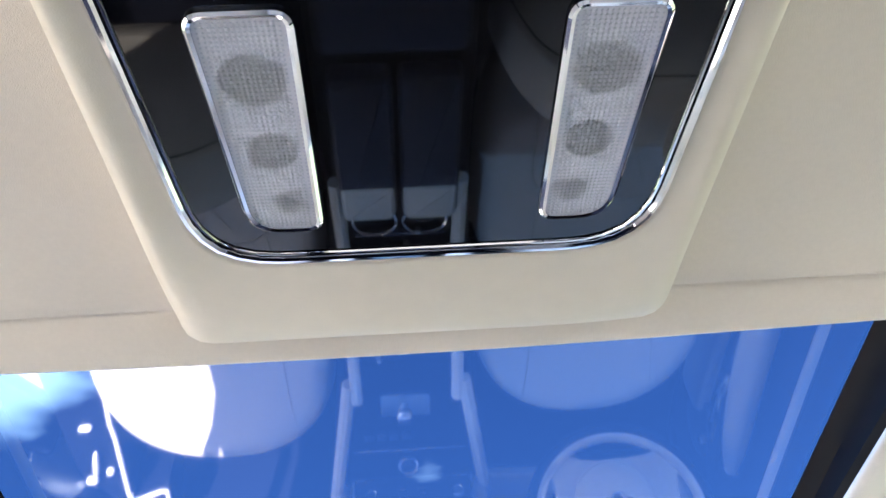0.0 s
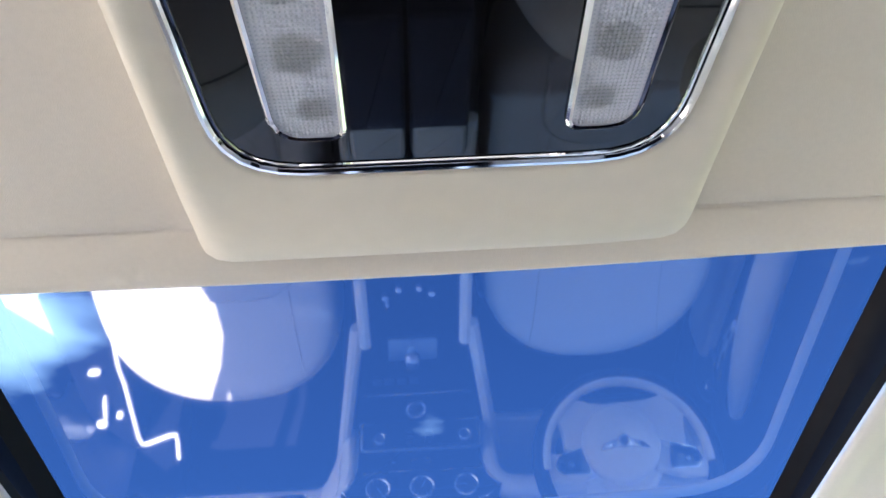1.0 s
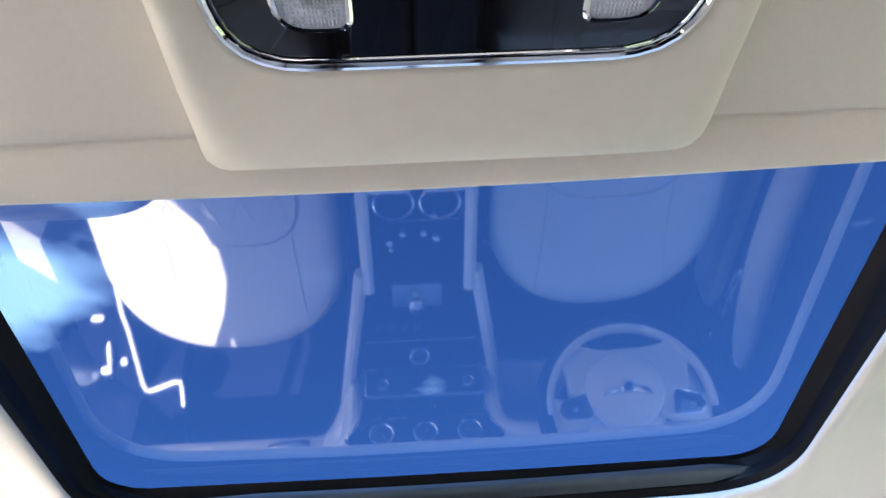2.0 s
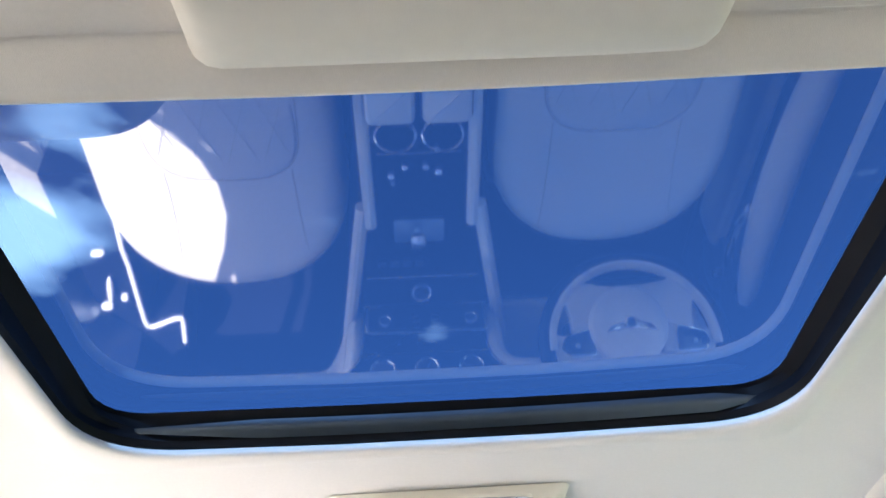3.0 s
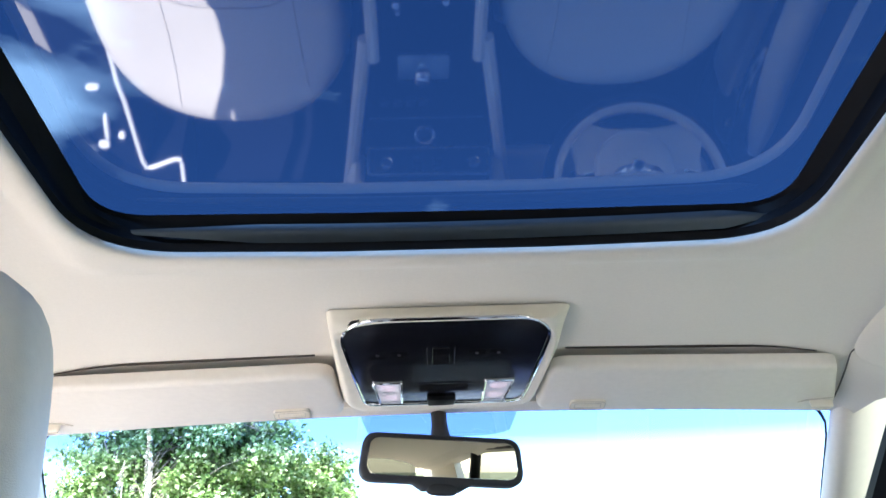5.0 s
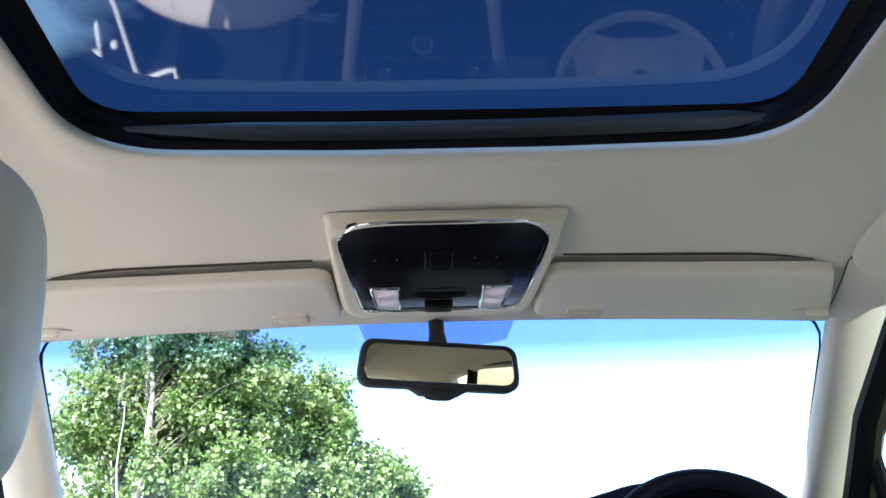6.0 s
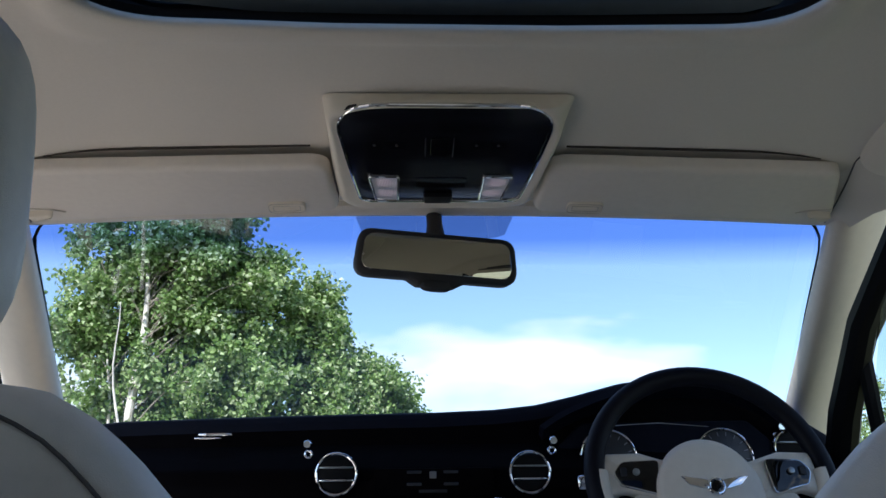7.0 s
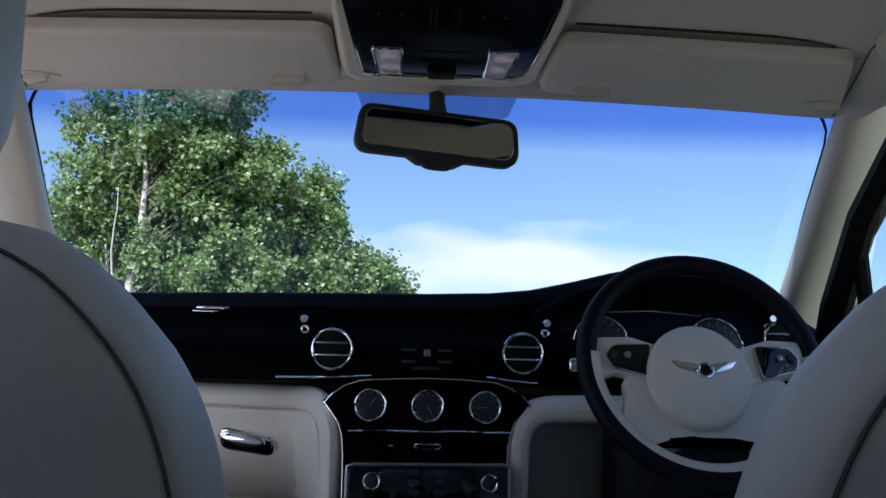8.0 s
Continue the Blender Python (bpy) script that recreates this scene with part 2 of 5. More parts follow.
def tube(path, r, n=10, closed=False, flat=1.0, bm=None):
    """A rod of radius r (or a radius per point) swept along a path; flat squeezes it across the second axis."""
    path = [Vector(p) for p in path]
    m = len(path)
    rad = r if isinstance(r, (list, tuple)) else [r] * m
    rings, side = [], None
    for k, p in enumerate(path):
        a = path[(k - 1) % m] if closed or k else p
        b = path[(k + 1) % m] if closed or k < m - 1 else p
        d = (b - a).normalized()
        if side is None:
            side = d.orthogonal().normalized()
        side = (side - d * side.dot(d)).normalized()
        up = d.cross(side)
        rings.append([p + rad[k] * (math.cos(2 * math.pi * i / n) * side + flat * math.sin(2 * math.pi * i / n) * up) for i in range(n)])
    if closed:
        bm = bm or bmesh.new()
        vs = [[bm.verts.new(p) for p in ring] for ring in rings]
        # match the seam's twist
        off = min(range(n), key=lambda o: (vs[-1][o].co - vs[0][0].co).length)
        for k in range(m):
            a, b = vs[k], vs[(k + 1) % m]
            s = 0
            if k == m - 1:
                s = (n - off) % n
            for i in range(n):
                j = (i + 1) % n
                bm.faces.new((a[i], a[j], b[(j + s) % n], b[(i + s) % n]))
        return bm
    return loft(rings, True, True, bm)


def rounded(corners, r, n=6):
    """Corner points (2D) with each corner rounded by r (or a radius per corner)."""
    out, m = [], len(corners)
    for k in range(m):
        p, a, b = Vector(corners[k]), Vector(corners[k - 1]), Vector(corners[(k + 1) % m])
        rr = r[k] if isinstance(r, (list, tuple)) else r
        u, v = (a - p).normalized(), (b - p).normalized()
        ang = math.acos(max(-1, min(1, u.dot(v))))
        d = min(rr / math.tan(ang / 2), 0.49 * (a - p).length, 0.49 * (b - p).length)
        c0, c1 = p + u * d, p + v * d
        for i in range(n + 1):
            t = i / n
            out.append((1 - t) ** 2 * c0 + 2 * t * (1 - t) * p + t * t * c1)
    return out


def shrink(pts, d):
    """A closed 2D outline moved inwards by d."""
    m = len(pts)
    area = sum(pts[k].x * pts[(k + 1) % m].y - pts[(k + 1) % m].x * pts[k].y for k in range(m))
    s = 1 if area > 0 else -1
    out = []
    for k in range(m):
        t = (pts[(k + 1) % m] - pts[k - 1]).normalized()
        out.append(pts[k] + Vector((-t.y, t.x)) * s * d)
    return out


def slab(pts, depth, edge, put, steps=3, back=True):
    """A plate with a rounded rim: outline in 2D, put(x, y, h) places it; h runs from 0 (back) to depth (face)."""
    rings = []
    if back:
        rings.append([put(p.x, p.y, 0) for p in pts])
    else:
        rings.append([put(p.x, p.y, 0) for p in pts])
    for k in range(steps + 1):
        a = math.pi / 2 * k / steps
        q = shrink(pts, edge * (1 - math.cos(a))) if k else pts
        rings.append([put(p.x, p.y, depth - edge + edge * math.sin(a)) for p in q])
    return loft(rings)


def box_form(size, power=5.0, cuts=10, shape=None):
    """A pillow-like block: a cube pushed out to a rounded form of that size; shape(p) bends each point (p within -1 to 1)."""
    bm = bmesh.new()
    bmesh.ops.create_cube(bm, size=2.0)
    bmesh.ops.subdivide_edges(bm, edges=bm.edges[:], cuts=cuts, use_grid_fill=True)
    for v in bm.verts:
        p = v.co
        k = (abs(p.x) ** power + abs(p.y) ** power + abs(p.z) ** power) ** (1 / power)
        q = p / k
        v.co = Vector(shape(q)) if shape else q
        v.co = Vector((v.co.x * size[0] / 2, v.co.y * size[1] / 2, v.co.z * size[2] / 2))
    return bm


def moved(bm, m):
    bmesh.ops.transform(bm, matrix=m, verts=bm.verts[:])
    return bm


def ring_mesh(radius, r, n=40, k=8, flat=1.0):
    return tube([(radius * math.cos(2 * math.pi * i / n), radius * math.sin(2 * math.pi * i / n), 0) for i in range(n)], r, k, True, flat)


def disc(radius, depth, edge=0.002, n=40):
    pts = [Vector((radius * math.cos(2 * math.pi * i / n), radius * math.sin(2 * math.pi * i / n))) for i in range(n)]
    return slab(pts, depth, edge, lambda x, y, h: (x, y, h))


def smooth_step(a, b, x):
    t = max(0.0, min(1.0, (x - a) / (b - a)))
    return t * t * (3 - 2 * t)


def lerp_list(rows, x):
    """Linear reading of (x, value) rows."""
    if x <= rows[0][0]:
        return rows[0][1]
    for (a, va), (b, vb) in zip(rows, rows[1:]):
        if x <= b:
            return va + (vb - va) * (x - a) / (b - a)
    return rows[-1][1]


# ---------------------------------------------------------------- ground and shell of the car
def ground_sheet():
    bm = bmesh.new()
    n = 40
    ys = [-400 + 900 * i / n for i in range(n + 1)]
    xs = [-450 + 900 * i / n for i in range(n + 1)]
    vs = [[bm.verts.new((x, y, 0.25 * math.sin(x * 0.02) * math.sin(y * 0.017) if abs(x) > 30 or abs(y) > 30 else 0)) for y in ys] for x in xs]
    for i in range(n):
        for j in range(n):
            bm.faces.new((vs[i][j], vs[i + 1][j], vs[i + 1][j + 1], vs[i][j + 1]))
    return bm


tagged(part("ground", ground_sheet(), GRASS), "mown green grass field round the parked car", "ground", kind="structure")
# added pale ground bounces sun inside; cut back at right front to dim it
tagged(part("pavement", slab(rounded([(-14, -16), (4.8, -16), (4.8, 0.2), (1.25, 0.9), (1.25, 11), (-14, 11)], 0.5), 0.03, 0.01, lambda x, y, h: (x, y, h - 0.012)), BOUNCE_GRAVEL),
       "pale gravel under the car, added to bounce light inside", "pavement", kind="structure")


def resample(pts, n):
    """The same closed outline with n evenly spaced points, from its first point on."""
    m = len(pts)
    lens = [(pts[(k + 1) % m] - pts[k]).length for k in range(m)]
    total, out, k, run = sum(lens), [], 0, 0.0
    for i in range(n):
        s = total * i / n
        while run + lens[k] < s:
            run += lens[k]
            k += 1
        out.append(pts[k].lerp(pts[(k + 1) % m], (s - run) / max(lens[k], 1e-9)))
    return out


# the roof's opening, seen from below
OPENING = rounded([(-0.397, 0.636), (0.0, 0.641), (0.397, 0.632), (0.400, 1.173), (0.12, 1.182), (-0.12, 1.181), (-0.397, 1.168)], [0.05, 30.0, 0.05, 0.105, 0.4, 0.4, 0.108], 12)
GLASS_EDGE = rounded([(-0.396, 0.54), (0.0, 0.54), (0.398, 0.54), (0.399, 1.172), (0.1, 1.174), (-0.1, 1.172), (-0.394, 1.165)], [0.05, 30.0, 0.05, 0.062, 0.4, 0.4, 0.062], 12)
OPENING, GLASS_EDGE = resample(OPENING, 160), resample(GLASS_EDGE, 160)


def glass_z(y):
    return 1.4775 - 0.0476 * (y - 1.778)


def crown(x):
    """The bow of the roof across the car, 1 in the middle and 0 at the sides."""
    return max(0.0, 1 - (x / 0.68) ** 2)


def lining_z(x, y):
    side = max(0.0, abs(x) - 0.46)
    recess = 0.006 * smooth_step(1.488, 1.506, y) * smooth_step(0.15, 0.17, abs(x)) * smooth_step(0.66, 0.63, abs(x))
    ex, ey = max(0.0, abs(x) - 0.39), max(0.0, y - 1.184, 0.634 - y)
    dip = 0.018 * smooth_step(0.06, 0.012, math.hypot(ex, ey))
    recess += 0.0085 * smooth_step(0.047, 0.042, 0.634 - y) * smooth_step(0.66, 0.62, y)
    return 1.468 - dip + recess - 0.9 * side * side * (1 - 0.9 * smooth_step(1.45, 1.72, y)) - 0.02 * smooth_step(0.2, -0.9, y) * 4 + 0.016 * smooth_step(1.66, 1.78, y) * crown(x)


def to_frame(p, lim):
    """The point where the ray from the opening's middle through p meets the lining's border."""
    c = Vector((0, 0.93))
    d = p - c
    ks = []
    for axis, lo, hi in ((0, -lim[0], lim[0]), (1, lim[1], lim[2])):
        if abs(d[axis]) > 1e-9:
            k = ((hi if d[axis] > 0 else lo) - c[axis]) / d[axis]
            ks.append(k)
    return c + d * min(ks)


def around_opening(lim, z_of, lip):
    """Rings from the opening out to the border, dense enough to curve."""
    pts = []
    pts = OPENING
    rings = [[(p.x, p.y, z + z_of(p.x, p.y)) for p in shrink(pts, s)] for s, z in lip]
    n = 14
    foot = shrink(pts, lip[-1][0])
    ends = [to_frame(p, lim) for p in foot]
    for cx in (-lim[0], lim[0]):
        for cy in (lim[1], lim[2]):
            near = min(range(len(ends)), key=lambda k: (ends[k] - Vector((cx, cy))).length)
            ends[near] = Vector((cx, cy))
    for k in range(1, n + 1):
        t = (k / n) ** 1.2
        ring = []
        for p, e in zip(foot, ends):
            q = p.lerp(e, t)
            ring.append((q.x, q.y, z_of(q.x, q.y)))
        rings.append(ring)
    return rings


headliner = part("ceiling", loft(around_opening((0.70, -0.95, 1.80), lining_z,
                 [(-0.010, 0.016), (-0.003, 0.013), (0.0, 0.008), (0.0, 0.004), (-0.004, 0.001), (-0.014, 0.0), (-0.030, 0.0), (-0.0405, 0.0), (-0.043, 0.0), (-0.046, 0.0), (-0.049, 0.0), (-0.060, 0.0)]), cap=False), LINING, sharp=0)
tagged(headliner, "cream woven headlining with a wide sunroof opening", "headliner", kind="structure")

roof_rings = around_opening((0.735, -0.98, 1.838), lambda x, y: min(glass_z(y), 1.535) + 0.012 - 0.5 * max(0, abs(x) - 0.42) ** 2 * smooth_step(1.9, 1.5, y), [(-0.028, -0.012), (-0.032, -0.003), (-0.045, 0)])
roof = part("roof_panel", loft(roof_rings, cap=False), PAINT, sharp=0)
tagged(roof, "dark blue painted steel roof of the car", "roof", kind="structure")

sunroof = thing("sunroof", (0, 0.9, 1.50), "tinted glass sunroof in a black rubber frame, closed", "sunroof")
part("pane", sheet(lambda u, v: (-0.45 + 0.90 * u, 0.48 + 0.75 * v, glass_z(0.48 + 0.75 * v)), 2, 2), ROOF_GLASS, sunroof, "dark tinted roof glass")


def on_glass(pts, drop):
    return [(p.x, p.y, glass_z(p.y) - drop) for p in pts]


seal = [on_glass(shrink(OPENING, -0.034), -0.006), [(p.x, p.y, 1.476) for p in shrink(OPENING, -0.030)],
        [(p.x, p.y, 1.468) for p in shrink(OPENING, -0.012)],
        [(p.x, p.y, 1.466) for p in shrink(OPENING, -0.006)],
        [(p.x, p.y, 1.474) for p in shrink(OPENING, -0.003)],
        [(p.x, p.y, min(1.484, glass_z(p.y) - 0.012)) for p in shrink(OPENING, -0.006)],
        on_glass([a.lerp(b, 0.35) for a, b in zip(shrink(OPENING, -0.008), shrink(GLASS_EDGE, -0.006))], 0.018),
        on_glass(GLASS_EDGE, 0.006), on_glass(shrink(GLASS_EDGE, 0.004), 0.002)]
part("rubber_frame", loft(seal, cap=False), BLACK_RUBBER, sunroof, "black rubber and moulded frame")


def deflector_point(u, v):
    x = -0.372 + 0.75 * u
    taper = min(1.0, 0.15 + u / 0.25, 0.1 + (1 - u) / 0.08)
    bow = 0.013 * (1 - (x / 0.37) ** 2)
    k = 0.5 + (v - 0.5) * taper
    return (x, 1.162 + bow + 0.008 * k - 0.003 * math.sin(math.pi * k), 1.494 - 0.020 * k)


part("wind_deflector", sheet(deflector_point, 40, 6, 0.004), DEFLECTOR, sunroof, "satin grey metal wind deflector bar")


# ---------------------------------------------------------------- overhead consoles
def trapezoid(cx, y0, y1, half0, half1, r):
    return rounded([(cx - half0, y0), (cx + half0, y0), (cx + half1, y1), (cx - half1, y1)], r, 8)


def lens_mesh(corners, plane, outline, proud, pitch=0.0024):
    """A ribbed lamp lens: a plate within the corners (far pair first), with a net of small pyramids."""
    a, b, c, d = (Vector(p) for p in corners)
    nu, nv = int((b - a).length / pitch) * 2, int((d - a).length / pitch) * 2

    def at(u, v):
        p = a.lerp(b, u).lerp(d.lerp(c, u), v)
        rim = min(u, 1 - u, v * 3, (1 - v) * 3)
        h = proud + (0.0010 * (round(u * nu) % 2) * (round(v * nv) % 2) if rim > 0.06 else 0.0004)
        return plane(p.x, p.y, h)
    bm = sheet(at, nu, nv)
    inside = shrink(outline, 0.0020)
    gone = []
    for f in bm.faces:
        c, odd = f.calc_center_median(), False
        for p, q in zip(inside, inside[1:] + inside[:1]):
            if (p.y > c.y) != (q.y > c.y) and c.x < p.x + (q.x - p.x) * (c.y - p.y) / (q.y - p.y):
                odd = not odd
        if not odd:
            gone.append(f)
    bmesh.ops.delete(bm, geom=gone, context="FACES")
    return bm


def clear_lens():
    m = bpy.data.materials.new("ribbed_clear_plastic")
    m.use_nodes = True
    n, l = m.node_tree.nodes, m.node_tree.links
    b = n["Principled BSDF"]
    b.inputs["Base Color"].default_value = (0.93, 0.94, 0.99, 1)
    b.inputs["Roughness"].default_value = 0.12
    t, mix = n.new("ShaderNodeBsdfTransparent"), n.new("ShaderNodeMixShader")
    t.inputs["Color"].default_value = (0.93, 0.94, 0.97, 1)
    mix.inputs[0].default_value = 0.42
    # prism rows: facet shade painted in, each cell darkens towards its middle
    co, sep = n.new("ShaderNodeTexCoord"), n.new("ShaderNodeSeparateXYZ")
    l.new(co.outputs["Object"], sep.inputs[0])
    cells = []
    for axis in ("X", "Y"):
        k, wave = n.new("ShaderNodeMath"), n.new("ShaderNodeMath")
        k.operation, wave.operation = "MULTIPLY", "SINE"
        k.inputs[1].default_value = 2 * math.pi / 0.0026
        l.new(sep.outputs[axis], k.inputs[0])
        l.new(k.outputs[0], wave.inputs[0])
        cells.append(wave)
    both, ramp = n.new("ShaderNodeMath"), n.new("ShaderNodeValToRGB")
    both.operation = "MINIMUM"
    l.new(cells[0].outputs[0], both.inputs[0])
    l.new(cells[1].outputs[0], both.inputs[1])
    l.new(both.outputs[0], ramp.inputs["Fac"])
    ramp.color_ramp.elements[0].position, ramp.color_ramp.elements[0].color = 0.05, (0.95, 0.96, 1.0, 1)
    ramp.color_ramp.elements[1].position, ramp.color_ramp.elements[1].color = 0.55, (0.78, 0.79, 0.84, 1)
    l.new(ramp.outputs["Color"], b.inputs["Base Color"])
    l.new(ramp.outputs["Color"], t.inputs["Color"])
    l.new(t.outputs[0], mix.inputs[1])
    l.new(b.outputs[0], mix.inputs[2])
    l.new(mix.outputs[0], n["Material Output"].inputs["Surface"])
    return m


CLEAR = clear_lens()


def reading_lamp(name, parent, corners, plane, spots, radii, glow_mat=None):
    """A reading lamp set in a panel: chrome rim, white tray, round bowls, ribbed lens."""
    out = rounded(corners, radii, 6)
    lamp = part(name, loft([[plane(p.x, p.y, 0.0) for p in shrink(out, -0.0012)], [plane(p.x, p.y, 0.0024) for p in shrink(out, -0.0010)],
                            [plane(p.x, p.y, 0.0036) for p in shrink(out, 0.0006)], [plane(p.x, p.y, 0.0030) for p in shrink(out, 0.0024)],
                            [plane(p.x, p.y, 0.0006) for p in shrink(out, 0.0030)]], cap=False), CHROME, parent, "chrome-rimmed reading lamp with a ribbed lens")
    part("tray", loft([[plane(p.x, p.y, 0.0006) for p in shrink(out, 0.001)], [plane(p.x, p.y, 0.0009) for p in shrink(out, 0.008)]]),
         TRAY_AND_GLINT, lamp, "pale lamp tray")
    for x, y, r in spots:
        rings = [[plane(x + rr * math.cos(a), y + rr * math.sin(a), h) for a in [2 * math.pi * i / 24 for i in range(24)]]
                 for rr, h in ((r, 0.0008), (r * 0.97, 0.0016), (r * 0.9, 0.0013), (r * 0.45, 0.0011))]
        part("reflector_bowl", loft(rings), glow_mat or REFLECTOR, lamp)
    ins = shrink([Vector(c) for c in corners], 0.0022)
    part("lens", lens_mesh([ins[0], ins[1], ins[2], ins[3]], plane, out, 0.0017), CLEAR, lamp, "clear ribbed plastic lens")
    return lamp


def frame_ring(parent, outer, inner, z_out, plane, mat, label, steps=14, bulge=0.006):
    """A moulded surround from its foot on the lining to the rim of the panel."""
    outer, inner = resample(outer, 220), resample(inner, 220)
    rings = []
    for k in range(steps + 1):
        t = k / steps
        ring = []
        for p, q in zip(outer, inner):
            m = p.lerp(q, t)
            a, b = Vector((m.x, m.y, z_out)), Vector(plane(m.x, m.y, 0.001))
            s = 1 - (1 - t) ** 5
            z = a.z + (b.z - a.z) * s - bulge * math.sin(math.pi * t) * (1 - t)
            ring.append((m.x, m.y, z))
        rings.append(ring)
    rings.append([plane(q.x, q.y, -0.006) for q in shrink(inner, 0.0006)])
    return part("surround", loft(rings, cap=False), mat, parent, label, sharp=0)


# rear one, above the back seats
RX, LX = 0.005, 0.008


def rear_plane(x, y, h):
    return (x, y, 1.421 + 0.105 * (y - 0.45) - h)


rear_console = thing("rear_overhead_console", (RX, 0.4, 1.46), "gloss black overhead console with two reading lamps and a chrome rim", "overhead console")
rear_panel = trapezoid(RX, 0.04, 0.507, 0.165, 0.129, [0.03, 0.03, 0.052, 0.052])
frame_ring(rear_console, trapezoid(RX, -0.02, 0.620, 0.196, 0.166, [0.03, 0.03, 0.018, 0.018]), shrink(rear_panel, -0.001), 1.467, rear_plane, CREAM_TRIM, "cream moulded surround")
part("panel", loft([[rear_plane(p.x, p.y, -0.006) for p in rear_panel], [rear_plane(p.x, p.y, 0.0) for p in rear_panel]]), BLACK_GLOSS, rear_console, "piano black lacquered panel", smooth=False)
part("chrome_rim", tube([rear_plane(p.x, p.y, 0.001) for p in resample(rear_panel, 120)], 0.0026, 8, True), CHROME, rear_console, "bright chrome rim")
part("inner_chrome_rim", tube([rear_plane(p.x, p.y, 0.0006) for p in resample(shrink(rear_panel, 0.0042), 120)], 0.0011, 6, True), CHROME, rear_console, "thin chrome line")
for s in (-1, 1):
    q = [(LX + s * 0.062, 0.339), (LX + s * 0.109, 0.339), (LX + s * 0.100, 0.481), (LX + s * 0.061, 0.481)]
    if s < 0:
        q = [q[1], q[0], q[3], q[2]]
        rad = [0.009, 0.009, 0.009, 0.032]
    else:
        rad = [0.009, 0.009, 0.032, 0.009]
    reading_lamp("reading_lamp", rear_console, q, rear_plane,
                 [(LX + s * 0.084, 0.377, 0.0155), (LX + s * 0.081, 0.422, 0.0125), (LX + s * 0.0765, 0.459, 0.0085)], rad)

# front one, above the windscreen
FX = 0.0


def front_plane(x, y, h):
    return (x, y, 1.448 - 0.042 * (y - 1.34) - 0.0065 * (1 - ((y - 1.486) / 0.15) ** 2) - h)


front_console = thing("front_overhead_console", (FX, 1.44, 1.45), "gloss black overhead console with switches and two lit lamps", "overhead console")
def bowed_panel():
    """The lacquered plate, bowed from front to back, trimmed to the rim's taper."""
    def at(u, v):
        y = 1.341 + 0.289 * v
        half = lerp_list([(1.341, 0.100), (1.347, 0.122), (1.358, 0.135), (1.375, 0.141), (1.60, 0.1235), (1.618, 0.119), (1.630, 0.104)], y)
        return front_plane(0.004 + (2 * u - 1) * half, y, 0.0)
    return sheet(at, 8, 48, 0.004)


front_panel = trapezoid(FX + 0.004, 1.339, 1.632, 0.144, 0.122, [0.060, 0.060, 0.024, 0.024])
frame_ring(front_console, rounded([(-0.153, 1.346), (0.170, 1.346), (0.149, 1.686), (-0.160, 1.686)], [0.014, 0.014, 0.03, 0.03], 8), shrink(front_panel, -0.001), 1.4665, front_plane, CREAM_TRIM, "cream moulded surround", bulge=0.006)
part("panel", bowed_panel(), PANEL_BLACK, front_console, "black lacquered panel")
part("chrome_rim", tube([front_plane(p.x, p.y, 0.001) for p in resample(front_panel, 110)], 0.0024, 8, True), CHROME, front_console, "bright chrome rim")
for s in (-1, 1):
    q = [(FX + s * 0.061 + 0.003, 1.532), (FX + s * 0.105 + 0.003, 1.532), (FX + s * 0.097 + 0.002, 1.622), (FX + s * 0.062 + 0.002, 1.627)]
    if s < 0:
        q = [q[1], q[0], q[3], q[2]]
    reading_lamp("map_lamp", front_console, q, front_plane, [(FX + s * 0.083 + 0.003, 1.556, 0.013), (FX + s * 0.080 + 0.003, 1.597, 0.012)], 0.004, LAMP_GLOW)
for x, w in ((-0.090, 0.024), (-0.060, 0.024), (0.048, 0.024), (0.078, 0.024)):
    part("switch", slab(rounded([(x - w / 2, 1.427), (x + w / 2, 1.427), (x + w / 2, 1.449), (x - w / 2, 1.449)], 0.003, 3), 0.0005, 0.0002, front_plane), BLACK_GLOSS, front_console, "black push switch", smooth=False)
    part("switch_mark", slab(rounded([(x - 0.002, 1.435), (x + 0.002, 1.435), (x + 0.002, 1.440), (x - 0.002, 1.440)], 0.0005, 2), 0.0010, 0.0001, front_plane), BLACK_TRIM, front_console, "pale printed symbol")
part("centre_switch", slab(rounded([(-0.014, 1.419), (0.010, 1.419), (0.010, 1.470), (-0.014, 1.470)], 0.003, 3), 0.0015, 0.0006, front_plane), BLACK_GLOSS, front_console, "black roof switch", smooth=False)
for x in (-0.021, 0.017):
    part("switch_divider", slab(rounded([(x - 0.0005, 1.419), (x + 0.0005, 1.419), (x + 0.0005, 1.470), (x - 0.0005, 1.470)], 0.0002, 2), 0.0006, 0.0002, front_plane), BLACK_TRIM, front_console)
part("microphone_slot", slab(rounded([(-0.034, 1.540), (0.041, 1.540), (0.041, 1.574), (-0.034, 1.574)], 0.005, 3), 0.0015, 0.0006, front_plane), BLACK_GLOSS, front_console, "black recessed catch", smooth=False)
part("sensor_window", slab(rounded([(-0.022, 1.600), (0.023, 1.600), (0.021, 1.632), (-0.020, 1.632)], 0.004, 3), 0.006, 0.002, front_plane), BLACK_RUBBER, front_console, "black sensor window")


